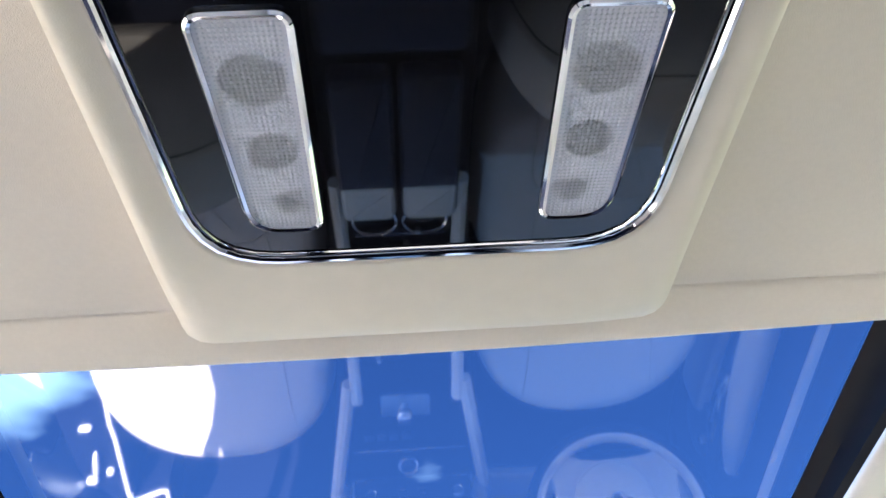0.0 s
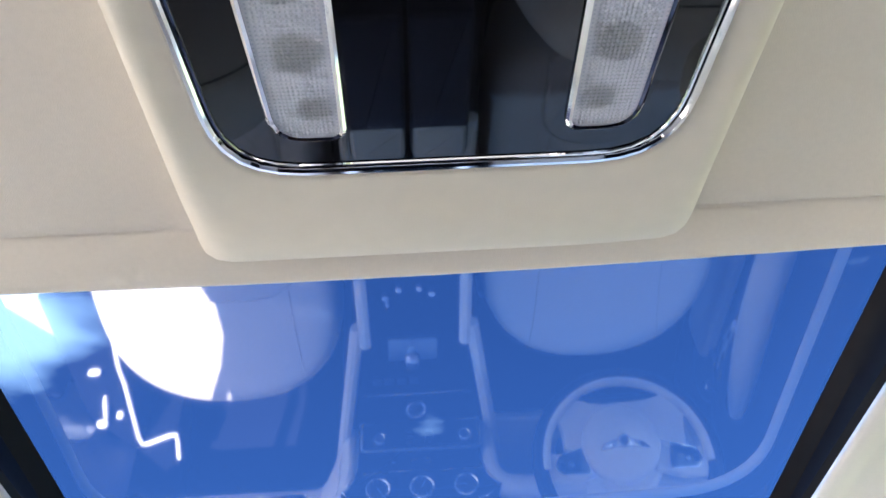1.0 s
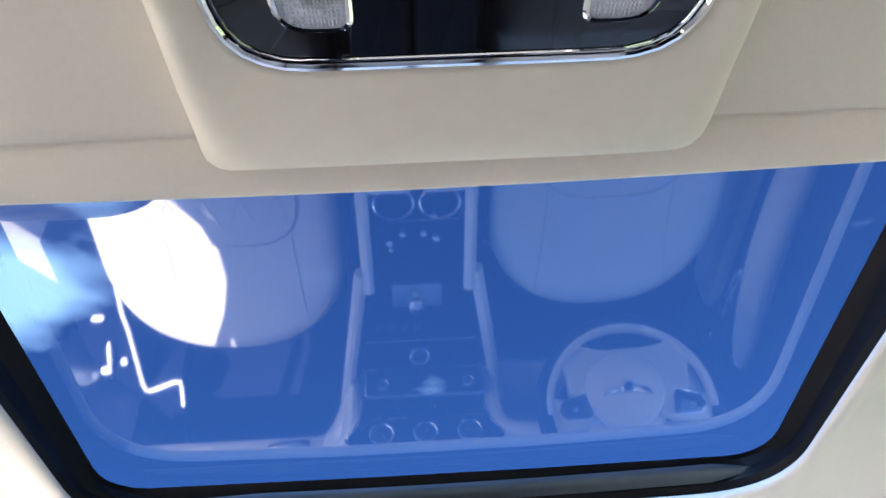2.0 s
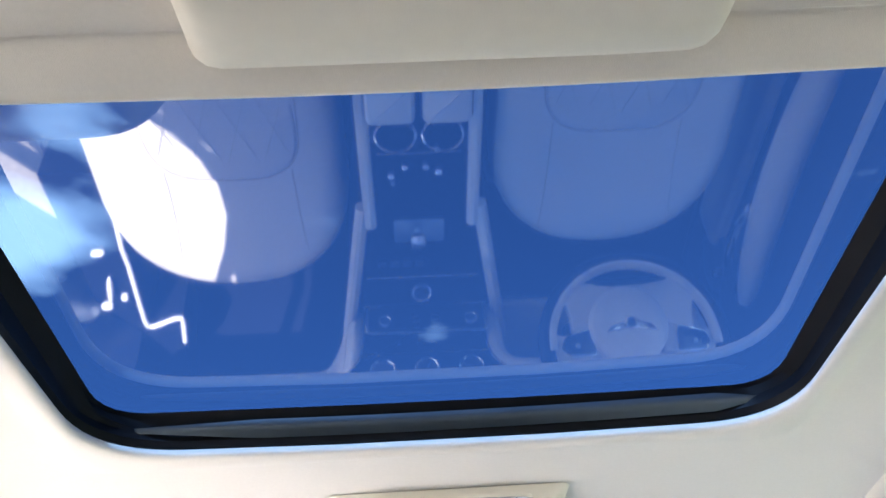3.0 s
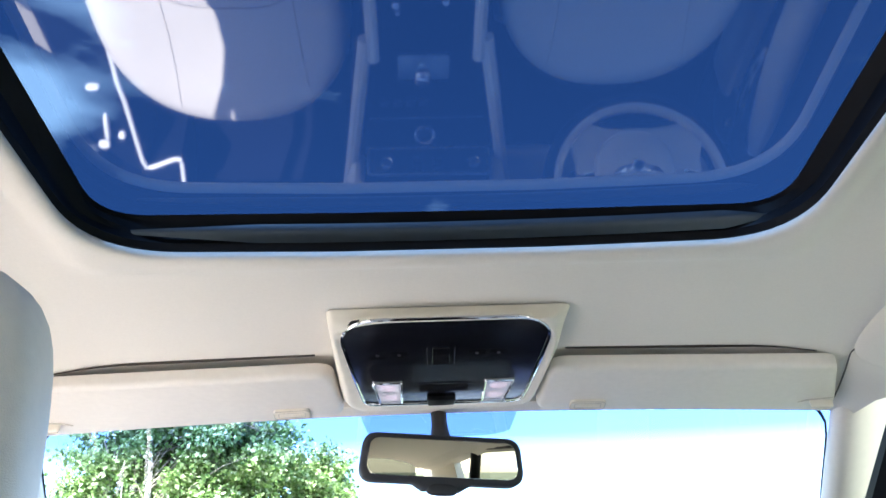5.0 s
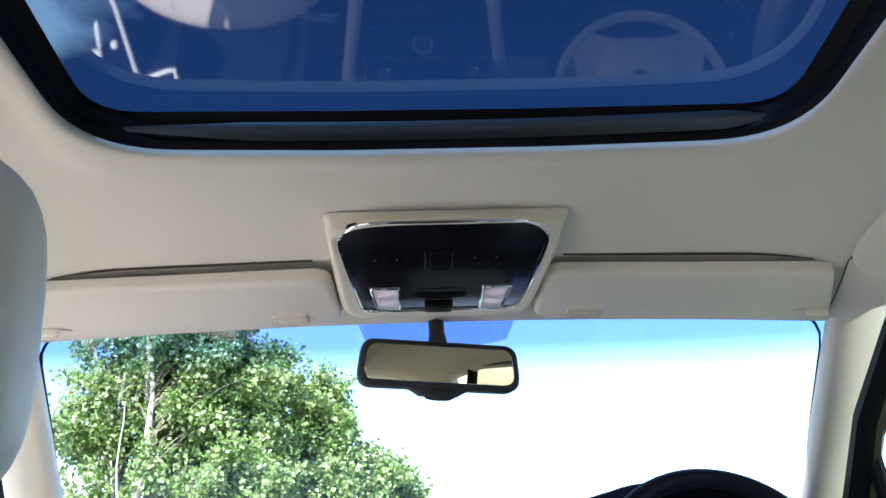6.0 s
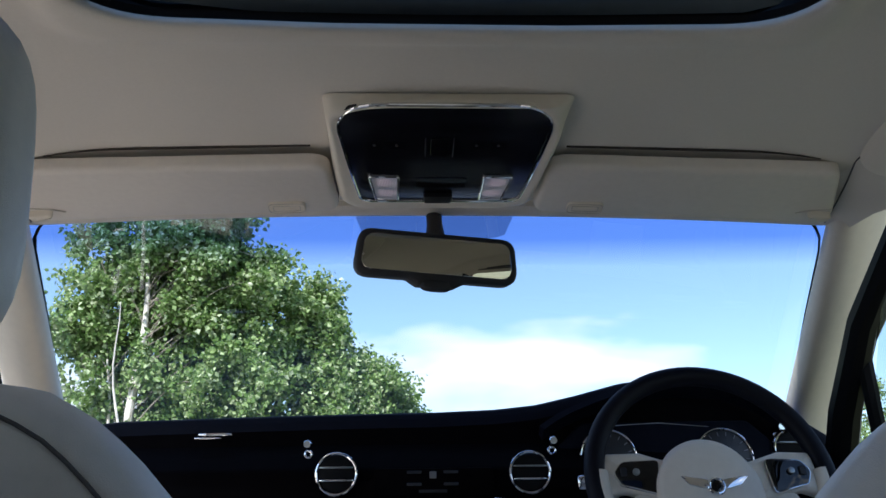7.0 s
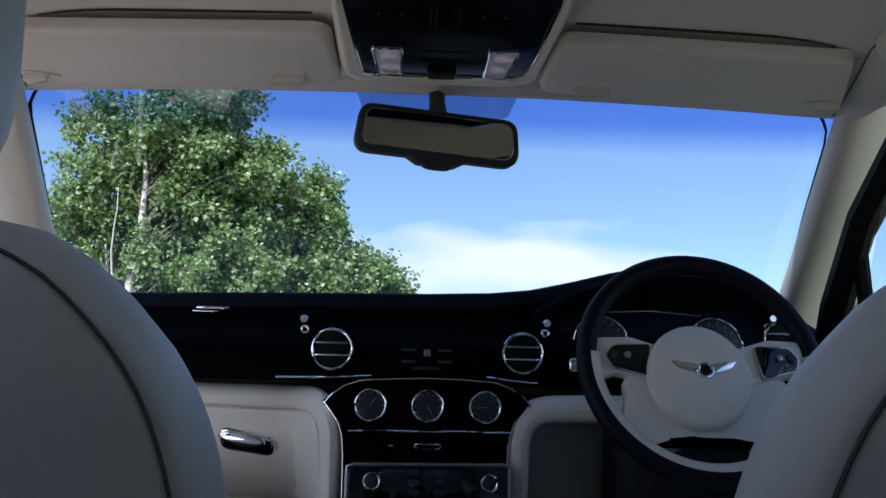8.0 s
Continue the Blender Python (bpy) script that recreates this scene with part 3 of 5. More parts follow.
# ---------------------------------------------------------------- sun visors
def sun_visor(s):
    v = thing("sun_visor", (s * 0.4, 1.6, 1.45), "cream padded sun visor folded up under the roof", "sun visor", "sun visors")
    out = rounded([(s * 0.160, 1.509), (s * 0.60, 1.537), (s * 0.668, 1.722), (s * 0.42, 1.684), (s * 0.152, 1.668)], [0.03, 0.03, 0.03, 0.5, 0.03], 6)
    if s < 0:
        out = out[::-1]

    def put(x, y, h):
        return (x, y, 1.455 - 0.06 * (y - 1.48) + 0.006 - h + 0.02 * max(0, abs(x) - 0.45))
    part("pad", slab(out, 0.022, 0.010, put, 4), CREAM, v, "cream leather pad")
    # a thin brown strip paints the shade of the gap behind the pad
    part("shadow_gap", tube([(s * (0.185 + 0.385 * k / 12), 1.5090 + 0.0245 * k / 12, lining_z(0.185 + 0.385 * k / 12, 1.5090 + 0.0245 * k / 12) - 0.0022) for k in range(13)], [0.0028 - 0.0020 * (k / 12) ** 2 for k in range(13)], 8), GAP_SHADE, v, "dark strip that paints the shade in the gap behind the visor")
    clip = rounded([(s * 0.204, 1.624), (s * 0.262, 1.628), (s * 0.264, 1.662), (s * 0.206, 1.658)], 0.010, 4)
    if s < 0:
        clip = clip[::-1]
    part("clip", slab(clip, 0.0258, 0.003, put), CREAM_TRIM, v, "cream plastic clip")
    for inset in (0.001, 0.008):
        part("clip_outline", tube([put(p.x, p.y, 0.0262) for p in resample(shrink(clip, inset), 40)], 0.0008, 5, True), SEAM, v)
    piv = rounded([(s * 0.60, 1.664), (s * 0.645, 1.672), (s * 0.640, 1.690), (s * 0.612, 1.684)], 0.004, 4)
    if s < 0:
        piv = piv[::-1]
    part("pivot", slab(piv, 0.034, 0.004, put), CREAM_TRIM, v, "cream pivot cover")
    part("pivot_slot", tube([put(s * 0.585, 1.672, 0.0225), put(s * 0.600, 1.664, 0.0225), put(s * 0.640, 1.660, 0.0225)], [0.0008, 0.0016, 0.0008], 6), SEAM, v, "crease at the pivot")
    return v


for side in (-1, 1):
    sun_visor(side)


# ---------------------------------------------------------------- windscreen, pillars, sides
def screen_point(x, k, off=0.0):
    """A point of the windscreen: k runs down from the header (0) to the scuttle (1)."""
    half = 0.70 + 0.09 * k
    bow = -0.04 * (x / half) ** 2 * k
    return (x, 1.812 + 0.62 * k + bow + off * 0.55, 1.464 + 0.018 * crown(x) * max(0.0, 1 - k) - 0.40 * k + off * 0.83)


windscreen = thing("window_1", (0, 2.1, 1.2), "clear curved windscreen with a blue shade band along its top", "windscreen", kind="structure")
part("pane", sheet(lambda u, v: screen_point((2 * u - 1) * (0.72 + 0.09 * (0.155 + 0.845 * v)), 0.155 + 0.845 * v), 24, 16), SCREEN_GLASS, windscreen, "glass pane")


def band_material():
    """The shade band: blue at the top, fading out downwards."""
    m = glass("fading_shade_band", (0.25, 0.4, 0.8))
    n, l = m.node_tree.nodes, m.node_tree.links
    co, sep, ramp = n.new("ShaderNodeTexCoord"), n.new("ShaderNodeSeparateXYZ"), n.new("ShaderNodeValToRGB")
    rng = n.new("ShaderNodeMapRange")
    rng.inputs["From Min"].default_value, rng.inputs["From Max"].default_value = 1.411, 1.449
    l.new(co.outputs["Object"], sep.inputs[0])
    l.new(sep.outputs["Z"], rng.inputs["Value"])
    l.new(rng.outputs["Result"], ramp.inputs["Fac"])
    ramp.color_ramp.elements[0].color = (0.88, 0.92, 0.93, 1)
    ramp.color_ramp.elements[1].color = (0.33, 0.46, 0.85, 1)
    ramp.color_ramp.interpolation = "LINEAR"
    t = [k for k in n if k.bl_idname == "ShaderNodeBsdfTransparent"][0]
    l.new(ramp.outputs["Color"], t.inputs["Color"])
    return m


part("shade_band", sheet(lambda u, v: screen_point((2 * u - 1) * (0.72 + 0.09 * 0.16 * v), -0.01 + 0.165 * v), 24, 6), band_material(), windscreen, "blue shade band")
part("sensor_shade", sheet(lambda u, v: screen_point(-0.142 + 0.286 * u + (u - 0.5) * -0.03 * v, -0.01 + 0.085 * v - 0.016 * (2 * abs(u - 0.5)) ** 6 * v, -0.004), 24, 6),
     glass("blue_sensor_shade", (0.50, 0.52, 0.55)), windscreen, "dark blue tinted patch behind the mirror")
part("header_trim", loft([[(x, 1.762 + dy, 1.463 + 0.018 * crown(x) + dz) for x in [-0.75 + 1.50 * i / 24 for i in range(25)]]
                          for dy, dz in ((0, 0.012), (0.0, -0.004), (0.02, -0.010), (0.045, -0.006), (0.055, 0.006), (0.05, 0.03))], cap=False, closed=False), CREAM_TRIM, windscreen, "cream header trim")


half_edge = [(0.778, 0.9), (0.761, 0.7), (0.744, 0.5), (0.725, 0.3), (0.712, 0.14), (0.707, 0.08), (0.700, 0.040), (0.688, 0.012), (0.668, -0.02), (0.64, -0.08)]
for s in (-1, 1):
    part("glass_border", tube([screen_point(s * w, k, -0.006) for w, k in half_edge], 0.0042, 8, False, 0.4), BLACK_RUBBER, windscreen, "thin black border of the glass")
    part("pillar_joint", tube([(s * 0.610, 1.500, 1.4505), (s * 0.617, 1.525, 1.4555), (s * 0.636, 1.590, 1.4525), (s * 0.656, 1.670, 1.448), (s * 0.677, 1.760, 1.4455)], 0.0013, 6), PIPING, windscreen, "dark joint between headlining and pillar trim")


def pillar(name, a, b, w0, w1, depth, mat, label, out=Vector((0, 0, 0)), twist=Vector((1, 0, 0))):
    """A padded post from a to b, oval in section."""
    a, b = Vector(a), Vector(b)
    d = (b - a).normalized()
    side = (twist - d * twist.dot(d)).normalized()
    nrm = d.cross(side)
    rings = []
    for k in range(13):
        t = k / 12
        p = a.lerp(b, t) + out * math.sin(math.pi * t)
        w = w0 + (w1 - w0) * t
        rings.append([p + side * w * math.copysign(abs(math.cos(q)) ** 0.7, math.cos(q)) + nrm * depth * math.copysign(abs(math.sin(q)) ** 0.7, math.sin(q))
                      for q in [2 * math.pi * i / 20 for i in range(20)]])
    return tagged(part(name, loft(rings), mat), label, "pillar", kind="structure")


for s in (-1, 1):
    pillar("pillar_" + ("right" if s > 0 else "left"), (s * 0.735, 1.73, 1.477), (s * 0.798, 2.26, 1.10), 0.055, 0.056, 0.030, CREAM_TRIM, "cream padded windscreen pillar", twist=Vector((1, 0.5 * s, 0)))
    pillar("pillar_middle_" + ("right" if s > 0 else "left"), (s * 0.675, 0.83, 1.46), (s * 0.76, 0.87, 0.92), 0.07, 0.075, 0.02, CREAM_TRIM, "cream padded pillar between the doors", twist=Vector((0, 1, 0)))


def side_point(s, y, z):
    """The inner face of the body side: upright below the window line, leaning in above it."""
    return (s * (0.812 - 0.24 * max(0.0, z - 1.0)), y, z)


for s in (-1, 1):
    tag = "right" if s > 0 else "left"
    door = thing("door_" + ("2" if s > 0 else "1"), (s * 0.76, 1.5, 0.4), "navy leather car door with a cream armrest, shut", "car door", kind="structure")
    # lower trim of the front door, with an armrest that swells out of it
    def lower(u, v, s=s):
        y, z = 0.98 + 1.22 * u, 0.40 + 0.60 * v
        swell = 0.055 * math.exp(-((z - 0.76) / 0.07) ** 2) * smooth_step(0.0, 0.15, u) * smooth_step(0.95, 0.75, u)
        return (s * (0.775 - swell), y, z)
    part("trim_panel", sheet(lower, 30, 26), NAVY, door, "navy leather trim")
    part("armrest", tube([(s * (0.752 - 0.030 * math.sin(math.pi * k / 12)), 1.02 + 0.86 * k / 12, 0.815 + 0.01 * k / 12) for k in range(13)], [0.016 + 0.022 * math.sin(math.pi * k / 12) ** 0.5 for k in range(13)], 12), CREAM if s > 0 else NAVY, door, "leather armrest")
    part("waist_rail", tube([(s * 0.765, 0.98 + 1.22 * k / 20, 1.015 - 0.012 * k / 20) for k in range(21)], 0.020, 10), DARK_VENEER, door, "dark veneered waist rail")
    part("window_seal", tube([(s * 0.772, 0.98 + 1.2 * k / 10, 1.038) for k in range(11)], 0.007, 8), BLACK_RUBBER, door)
    part("pane", sheet(lambda u, v, s=s: side_point(s, 0.98 + 1.02 * u - 0.38 * u * v, 1.03 + 0.39 * v), 6, 6), SIDE_GLASS, door, "clear side window")
    # black window frame: rising front post, top rail
    outline = [(s * 0.797, 2.10, 1.02), (s * 0.772, 1.98, 1.15), (s * 0.748, 1.82, 1.285), (s * 0.724, 1.62, 1.385), (s * 0.712, 1.40, 1.425), (s * 0.71, 0.98, 1.43)]
    part("window_frame", tube(outline, [0.030, 0.030, 0.026, 0.022, 0.02, 0.02], 10), BLACK_RUBBER, door, "black window frame")
    part("quarter_post", tube([(s * 0.808, 1.93, 1.02), (s * 0.785, 1.90, 1.14), (s * 0.765, 1.87, 1.24)], 0.014, 8), BLACK_RUBBER, door, "black quarter window post")
    # fittings
    pull = [(s * 0.715, 1.62, 0.765), (s * 0.700, 1.68, 0.772), (s * 0.698, 1.76, 0.780), (s * 0.705, 1.83, 0.79)]
    part("door_pull", tube(pull, [0.007, 0.010, 0.010, 0.007], 10), CHROME, door, "chrome door pull")
    lever = part("door_lever", box_form((0.016, 0.10, 0.028), 4, 6), CHROME, door, "chrome door lever")
    lever.data.transform(pose(s * 0.738, 1.83, 0.80, 0, 0, 0) @ pose(0, 0, 0, 12, 0, 0))
    for y, z, r in ((1.70, 0.835, 0.010), (1.92, 0.70, 0.012)):
        k = part("knob", disc(r, 0.02, 0.004, 20), CHROME, door, "round chrome knob")
        k.data.transform(pose(s * 0.74, y, z, 0, -90 * s, 0))
    part("speaker_grille", moved(disc(0.085, 0.012, 0.004, 32), pose(s * 0.772, 1.98, 0.60, 0, -90 * s, 0)), SATIN, door, "round metal speaker grille")
    part("map_pocket", slab(rounded([(1.25, 0.46), (1.95, 0.46), (1.95, 0.60), (1.25, 0.63)], 0.04), 0.03, 0.012, lambda a, b, h, s=s: (s * (0.777 - h), a, b)), CREAM if s > 0 else NAVY, door, "leather map pocket")
    part("outer_skin", sheet(lambda u, v, s=s: (s * (0.93 - 0.09 * ((0.12 + 0.6 * v) / 0.72) ** 3 - 0.03 * (1 - (0.12 + 0.6 * v) / 0.72) ** 2), 0.98 + 1.22 * u, 0.40 + 0.60 * v), 12, 8, -0.01 * s), PAINT, door, "dark blue painted outer skin")
    part("shoulder", sheet(lambda u, v, s=s: (s * (0.84 - 0.07 * v), 0.98 + 1.22 * u, 1.0 + 0.02 * v), 6, 2), PAINT, door, "dark blue painted shoulder")
    if s < 0:
        # the passenger's door stands open on its front hinges
        hinge = pose(-0.80, 2.16, 0)
        door.matrix_basis = hinge @ pose(0, 0, 0, 0, 0, -38) @ hinge.inverted() @ door.matrix_basis
        tagged(door, "navy leather car door with chrome fittings, standing ajar")
    tagged(part("trim_rail_" + tag, loft([[(s * 0.62, y, lining_z(0.62, y) - 0.001), (s * 0.655, y, lining_z(0.655, y) - 0.010), (s * 0.69, y, 1.412 + 0.030 * smooth_step(1.52, 1.72, y)), (s * 0.707, y, 1.40 + 0.030 * smooth_step(1.52, 1.72, y)), (s * 0.716, y, 1.43 + 0.030 * smooth_step(1.52, 1.72, y)), (s * 0.72, y, 1.475)] for y in [-0.95 + 2.72 * k / 24 for k in range(25)]], cap=False, closed=False), LINING),
           "cream roof rail trim above the doors", "roof rail", kind="structure")
    # rear half of the side
    rear = thing("door_" + ("4" if s > 0 else "3"), (s * 0.76, 0.3, 0.4), "cream leather rear car door, shut", "car door", kind="structure")
    part("trim_panel", sheet(lambda u, v, s=s: (s * 0.775, -0.55 + 1.50 * u, 0.40 + 0.62 * v), 6, 6), CREAM, rear, "cream leather trim")
    part("waist_rail", tube([(s * 0.765, -0.55 + 1.5 * k / 10, 1.015) for k in range(11)], 0.020, 10), DARK_VENEER, rear, "dark veneered waist rail")
    part("pane", sheet(lambda u, v, s=s: side_point(s, -0.35 + 1.28 * u, 1.03 + 0.39 * v), 4, 4), DIMMING_GLASS, rear, "tinted side window")
    part("window_frame", tube([(s * 0.69, 0.95, 1.43), (s * 0.69, -0.2, 1.43), (s * 0.735, -0.38, 1.22), (s * 0.772, -0.42, 1.02)], 0.022, 10), BLACK_RUBBER, rear, "black window frame")
    # outer skin: behind the front door, in front of it, and the door's own
    def skin(y0, y1, z0, z1, s=s):
        def at(u, v):
            z = z0 + (z1 - z0) * v
            k = (z - 0.28) / 0.72
            return (s * (0.93 - 0.09 * max(0, k) ** 3 - 0.03 * (1 - k) ** 2), y0 + (y1 - y0) * u, z)
        return sheet(at, 12, 8, -0.01 * s)
    for name, y0, y1, z0, z1 in (("rear", -1.6, 0.97, 0.28, 1.0), ("front", 2.22, 3.95, 0.28, 1.0), ("rocker", 0.97, 2.22, 0.28, 0.40)):
        tagged(part("side_panel_" + name + "_" + tag, skin(y0, y1, z0, z1), PAINT), "dark blue painted body side of the car", "body side", kind="structure")
    tagged(part("shoulder_" + tag, sheet(lambda u, v, s=s: (s * (0.84 - 0.07 * v), -1.6 + 2.57 * u, 1.0 + 0.02 * v), 12, 2), PAINT), "dark blue painted shoulder below the windows", "body side", kind="structure")
    tagged(part("aperture_seal_" + tag, tube([(s * 0.825, 2.20, 0.60), (s * 0.822, 2.16, 0.98), (s * 0.795, 2.03, 1.12), (s * 0.772, 1.86, 1.262), (s * 0.750, 1.66, 1.362), (s * 0.746, 1.45, 1.388), (s * 0.742, 1.32, 1.392), (s * 0.716, 1.18, 1.418), (s * 0.704, 1.06, 1.430), (s * 0.706, 0.97, 1.42), (s * 0.712, 0.92, 1.38), (s * 0.725, 0.91, 1.30), (s * 0.744, 0.935, 1.2), (s * 0.785, 0.95, 0.9), (s * 0.79, 0.95, 0.5)], 0.016, 10), BLACK_RUBBER), "black rubber seal round the door opening", "door seal", kind="structure")
    tagged(part("rear_quarter_" + tag, sheet(lambda u, v, s=s: (s * (0.775 - 0.20 * max(0.0, 0.44 * v) - 0.02 * u), -1.05 + (0.68 - 0.14 * v) * u, 1.0 + 0.46 * v), 6, 6, 0.03 * s), LINING), "cream padded quarter panel behind the rear door", "body side", kind="structure")

tagged(part("floor", sheet(lambda u, v: (-0.80 + 1.60 * u, -1.1 + 3.75 * v, 0.36 + 0.10 * smooth_step(2.2, 2.6, -1.1 + 3.75 * v) * 3), 8, 30, -0.03), CARPET), "dark blue carpet on the car's floor", "car floor", kind="structure")
tagged(part("bulkhead", sheet(lambda u, v: (-0.85 + 1.70 * u, 2.60 + 0.05 * v, 0.3 + 0.78 * v), 4, 4, 0.03), BLACK_TRIM), "black bulkhead in front of the footwells", "bulkhead", kind="structure")
tagged(part("bonnet", sheet(lambda u, v: (-0.86 + 1.72 * u, 2.46 + 1.5 * v, 1.055 - 0.10 * v * v - 0.08 * (2 * u - 1) ** 2), 12, 10, -0.01), PAINT), "dark blue painted bonnet", "bonnet", kind="structure")
tagged(part("parcel_shelf", sheet(lambda u, v: (-0.74 + 1.48 * u, -1.1 + 0.45 * v, 0.99), 2, 2, -0.03), CREAM), "cream parcel shelf below the rear window", "parcel shelf", kind="structure")
tagged(part("back_panel", sheet(lambda u, v: (-0.80 + 1.60 * u, -1.10, 0.3 + 0.72 * v), 2, 2, 0.03), BLACK_TRIM), "black panel behind the rear seats", "panel", kind="structure")
rear_window = thing("window_2", (0, -1.0, 1.2), "rear window of the car, out of view, darkened to dim the cabin", "rear window", kind="structure")
part("pane", sheet(lambda u, v: ((2 * u - 1) * (0.70 - 0.06 * v), -1.12 + 0.20 * v, 1.0 + 0.40 * v), 6, 4), REAR_GLASS, rear_window, "glass pane")


# ---------------------------------------------------------------- seats
BACK_SHAPE = [(0.50, 0.235), (0.62, 0.265), (0.75, 0.262), (0.84, 0.255), (0.88, 0.248), (0.92, 0.236), (0.95, 0.220), (0.985, 0.192), (1.01, 0.163), (1.03, 0.122), (1.038, 0.07), (1.040, 0.0)]


ROLL = [(0.0, 0.672), (0.25, 0.674), (0.5, 0.680), (0.68, 0.687), (0.80, 0.690), (0.88, 0.688), (0.94, 0.678), (0.975, 0.660), (0.995, 0.635)]


def front_seat(cx, y_back, y_front, lift=0.0, width=0.53, shift=0.0, off=0.0):
    """A front armchair: cx its middle, y_back the rear face at shoulder height, y_front the cushion's nose."""
    seat = thing("car_chair", (cx, (y_back + y_front) / 2, 0.40), "cream leather front car seat with a fluted insert and headrest", "car seat", "front seats")

    def lean(z):
        z -= lift
        return y_back + (1.0 - z) * 0.42 - 0.06 * max(0, z - 0.9)
    # backrest: rings from its rear face to its front face
    zs = [0.50 + 0.54 * (k / 30) for k in range(31)]
    right = [(lerp_list(BACK_SHAPE, z), z + lift) for z in zs]
    outline = [Vector(p) for p in right] + [Vector((-w, z)) for w, z in right[::-1][1:]]
    outline = resample(outline, 110)
    rings = []
    for inset, dy in ((0.085, -0.004), (0.028, -0.002), (0.024, 0.002), (0.020, 0.001), (0.012, 0.010), (0.005, 0.028), (0.0, 0.055), (0.004, 0.085), (0.02, 0.108), (0.06, 0.118), (0.075, 0.104), (0.10, 0.112)):
        rings.append([(cx + shift + p.x, lean(p.y) + dy + 0.03 * (1 - (p.x / 0.3) ** 2) * (-0.5 if dy < 0.05 else 0), p.y) for p in shrink(outline, inset)])
    part("backrest", loft(rings), CREAM, seat, "cream leather backrest", sharp=0)
    part("back_piping", tube([(cx + shift + p.x, lean(p.y) + 0.0 - 0.015 * (1 - (p.x / 0.3) ** 2), p.y) for p in resample(shrink(outline, 0.0225), 100)], 0.0016, 6, True), PIPING, seat, "dark piping round the back panel")
    # headrest on two posts
    hz, hy = 1.178, y_back - 0.02
    part("headrest", moved(box_form((0.256, 0.090, 0.262), 4.0, 12, lambda p: (p.x * (1 - 0.08 * max(0, p.z) ** 2), p.y + 0.15 * p.z * p.z, p.z)), pose(cx + 0.002, hy + 0.004, hz - 0.008, 6, 0, 0)), CREAM, seat, "cream leather headrest")
    for dx in (-0.06, 0.06):
        part("headrest_post", tube([(cx + dx, hy + 0.055, 1.0), (cx + dx, hy + 0.03, 1.10)], 0.007, 10), CHROME, seat, "chrome post")
    # cushion: a rounded plan, rolled over at its border and dished in the middle
    y0, half, deep = y_front - 0.30, width / 2, 0.30

    def reach(a):
        """How far the plan runs from its middle at the angle a: boxy behind, round in front."""
        c, d, p = abs(math.cos(a)) / half, abs(math.sin(a)) / deep, 2.3 if math.sin(a) > 0 else 8.0
        return (c ** p + d ** p) ** (-1 / p)

    def top(x, y):
        k = math.hypot(x, y - y0) / reach(math.atan2(y - y0, x))
        return lerp_list(ROLL, k) + 0.06 * (y - y0)
    rings = []
    for k, z in [(0.93, 0.50), (0.985, 0.56), (1.0, 0.60)] + ROLL[::-1]:
        ring = []
        for i in range(96):
            a = 2 * math.pi * i / 96
            r = reach(a) * k
            ring.append((cx + r * math.cos(a), y0 + r * math.sin(a), z + 0.06 * r * math.sin(a)))
        rings.append(ring)
    part("cushion", loft(rings), CREAM, seat, "cream leather cushion", sharp=0)
    ins = rounded([(-0.160 + off, y_front - 0.59), (0.160 + off, y_front - 0.59), (0.156 + off, y_front - 0.33), (-0.156 + off, y_front - 0.33)], [0.02, 0.02, 0.15, 0.15], 12)

    def lie(x, y, h):
        return (cx + x, y, top(x, y) - 0.014 + h)
    part("cushion_insert", slab(ins, 0.020, 0.010, lie), CREAM, seat, "cream quilted leather centre insert")
    part("insert_seam", tube([lie(p.x, p.y, 0.0145) for p in resample(shrink(ins, -0.001), 70)], 0.0016, 6, True), SEAM, seat, "sewn seam")
    for way in (-1, 1):
        for k in range(-3, 4):
            line = [(off + 0.075 * k + way * 0.07 * (q / 8), y_front - 0.58 + 0.20 * q / 8) for q in range(9)]
            line = [p for p in line if abs(p[0] - off) < 0.14]
            if len(line) > 2:
                part("quilting_stitch", tube([lie(x, y, 0.0200) for x, y in line], 0.0008, 5), SEAM, seat)
    for dx in (-0.135, 0.135):
        part("cushion_seam", tube([(cx + off + dx * (1.0 + 0.12 * (k / 10) ** 2), y, top(off + dx * (1.0 + 0.12 * (k / 10) ** 2), y) + 0.0006) for k, y in ((k, y_front - 0.36 + 0.30 * k / 10) for k in range(11))], 0.0014, 6), SEAM, seat)
    part("seat_base", box_form((0.48, 0.46, 0.16), 8, 4), BLACK_TRIM, seat, "black seat base").data.transform(pose(cx, y_front - 0.30, 0.44))
    part("seat_base_valance", box_form((0.50, 0.03, 0.10), 6, 4), CREAM, seat, "cream valance").data.transform(pose(cx, y_front - 0.06, 0.48))
    return seat


front_seat(-0.428, 0.92, 1.898, 0.010, 0.545, 0.004, 0.024)
front_seat(0.415, 0.82, 1.804, 0.0, 0.53, 0.005)

rear_bench = thing("rear_bench", (0, -0.4, 0.4), "cream leather rear bench seat", "car seat")
for x in (-0.42, 0.42):
    part("cushion", moved(box_form((0.58, 0.50, 0.20), 4, 8), pose(x, -0.22, 0.60, 3, 0, 0)), CREAM, rear_bench)
    part("backrest", moved(box_form((0.58, 0.18, 0.62), 4, 8), pose(x, -0.56, 0.86, -20, 0, 0)), CREAM, rear_bench)
part("armrest", moved(box_form((0.24, 0.46, 0.16), 5, 6), pose(0, -0.28, 0.72)), CREAM, rear_bench)

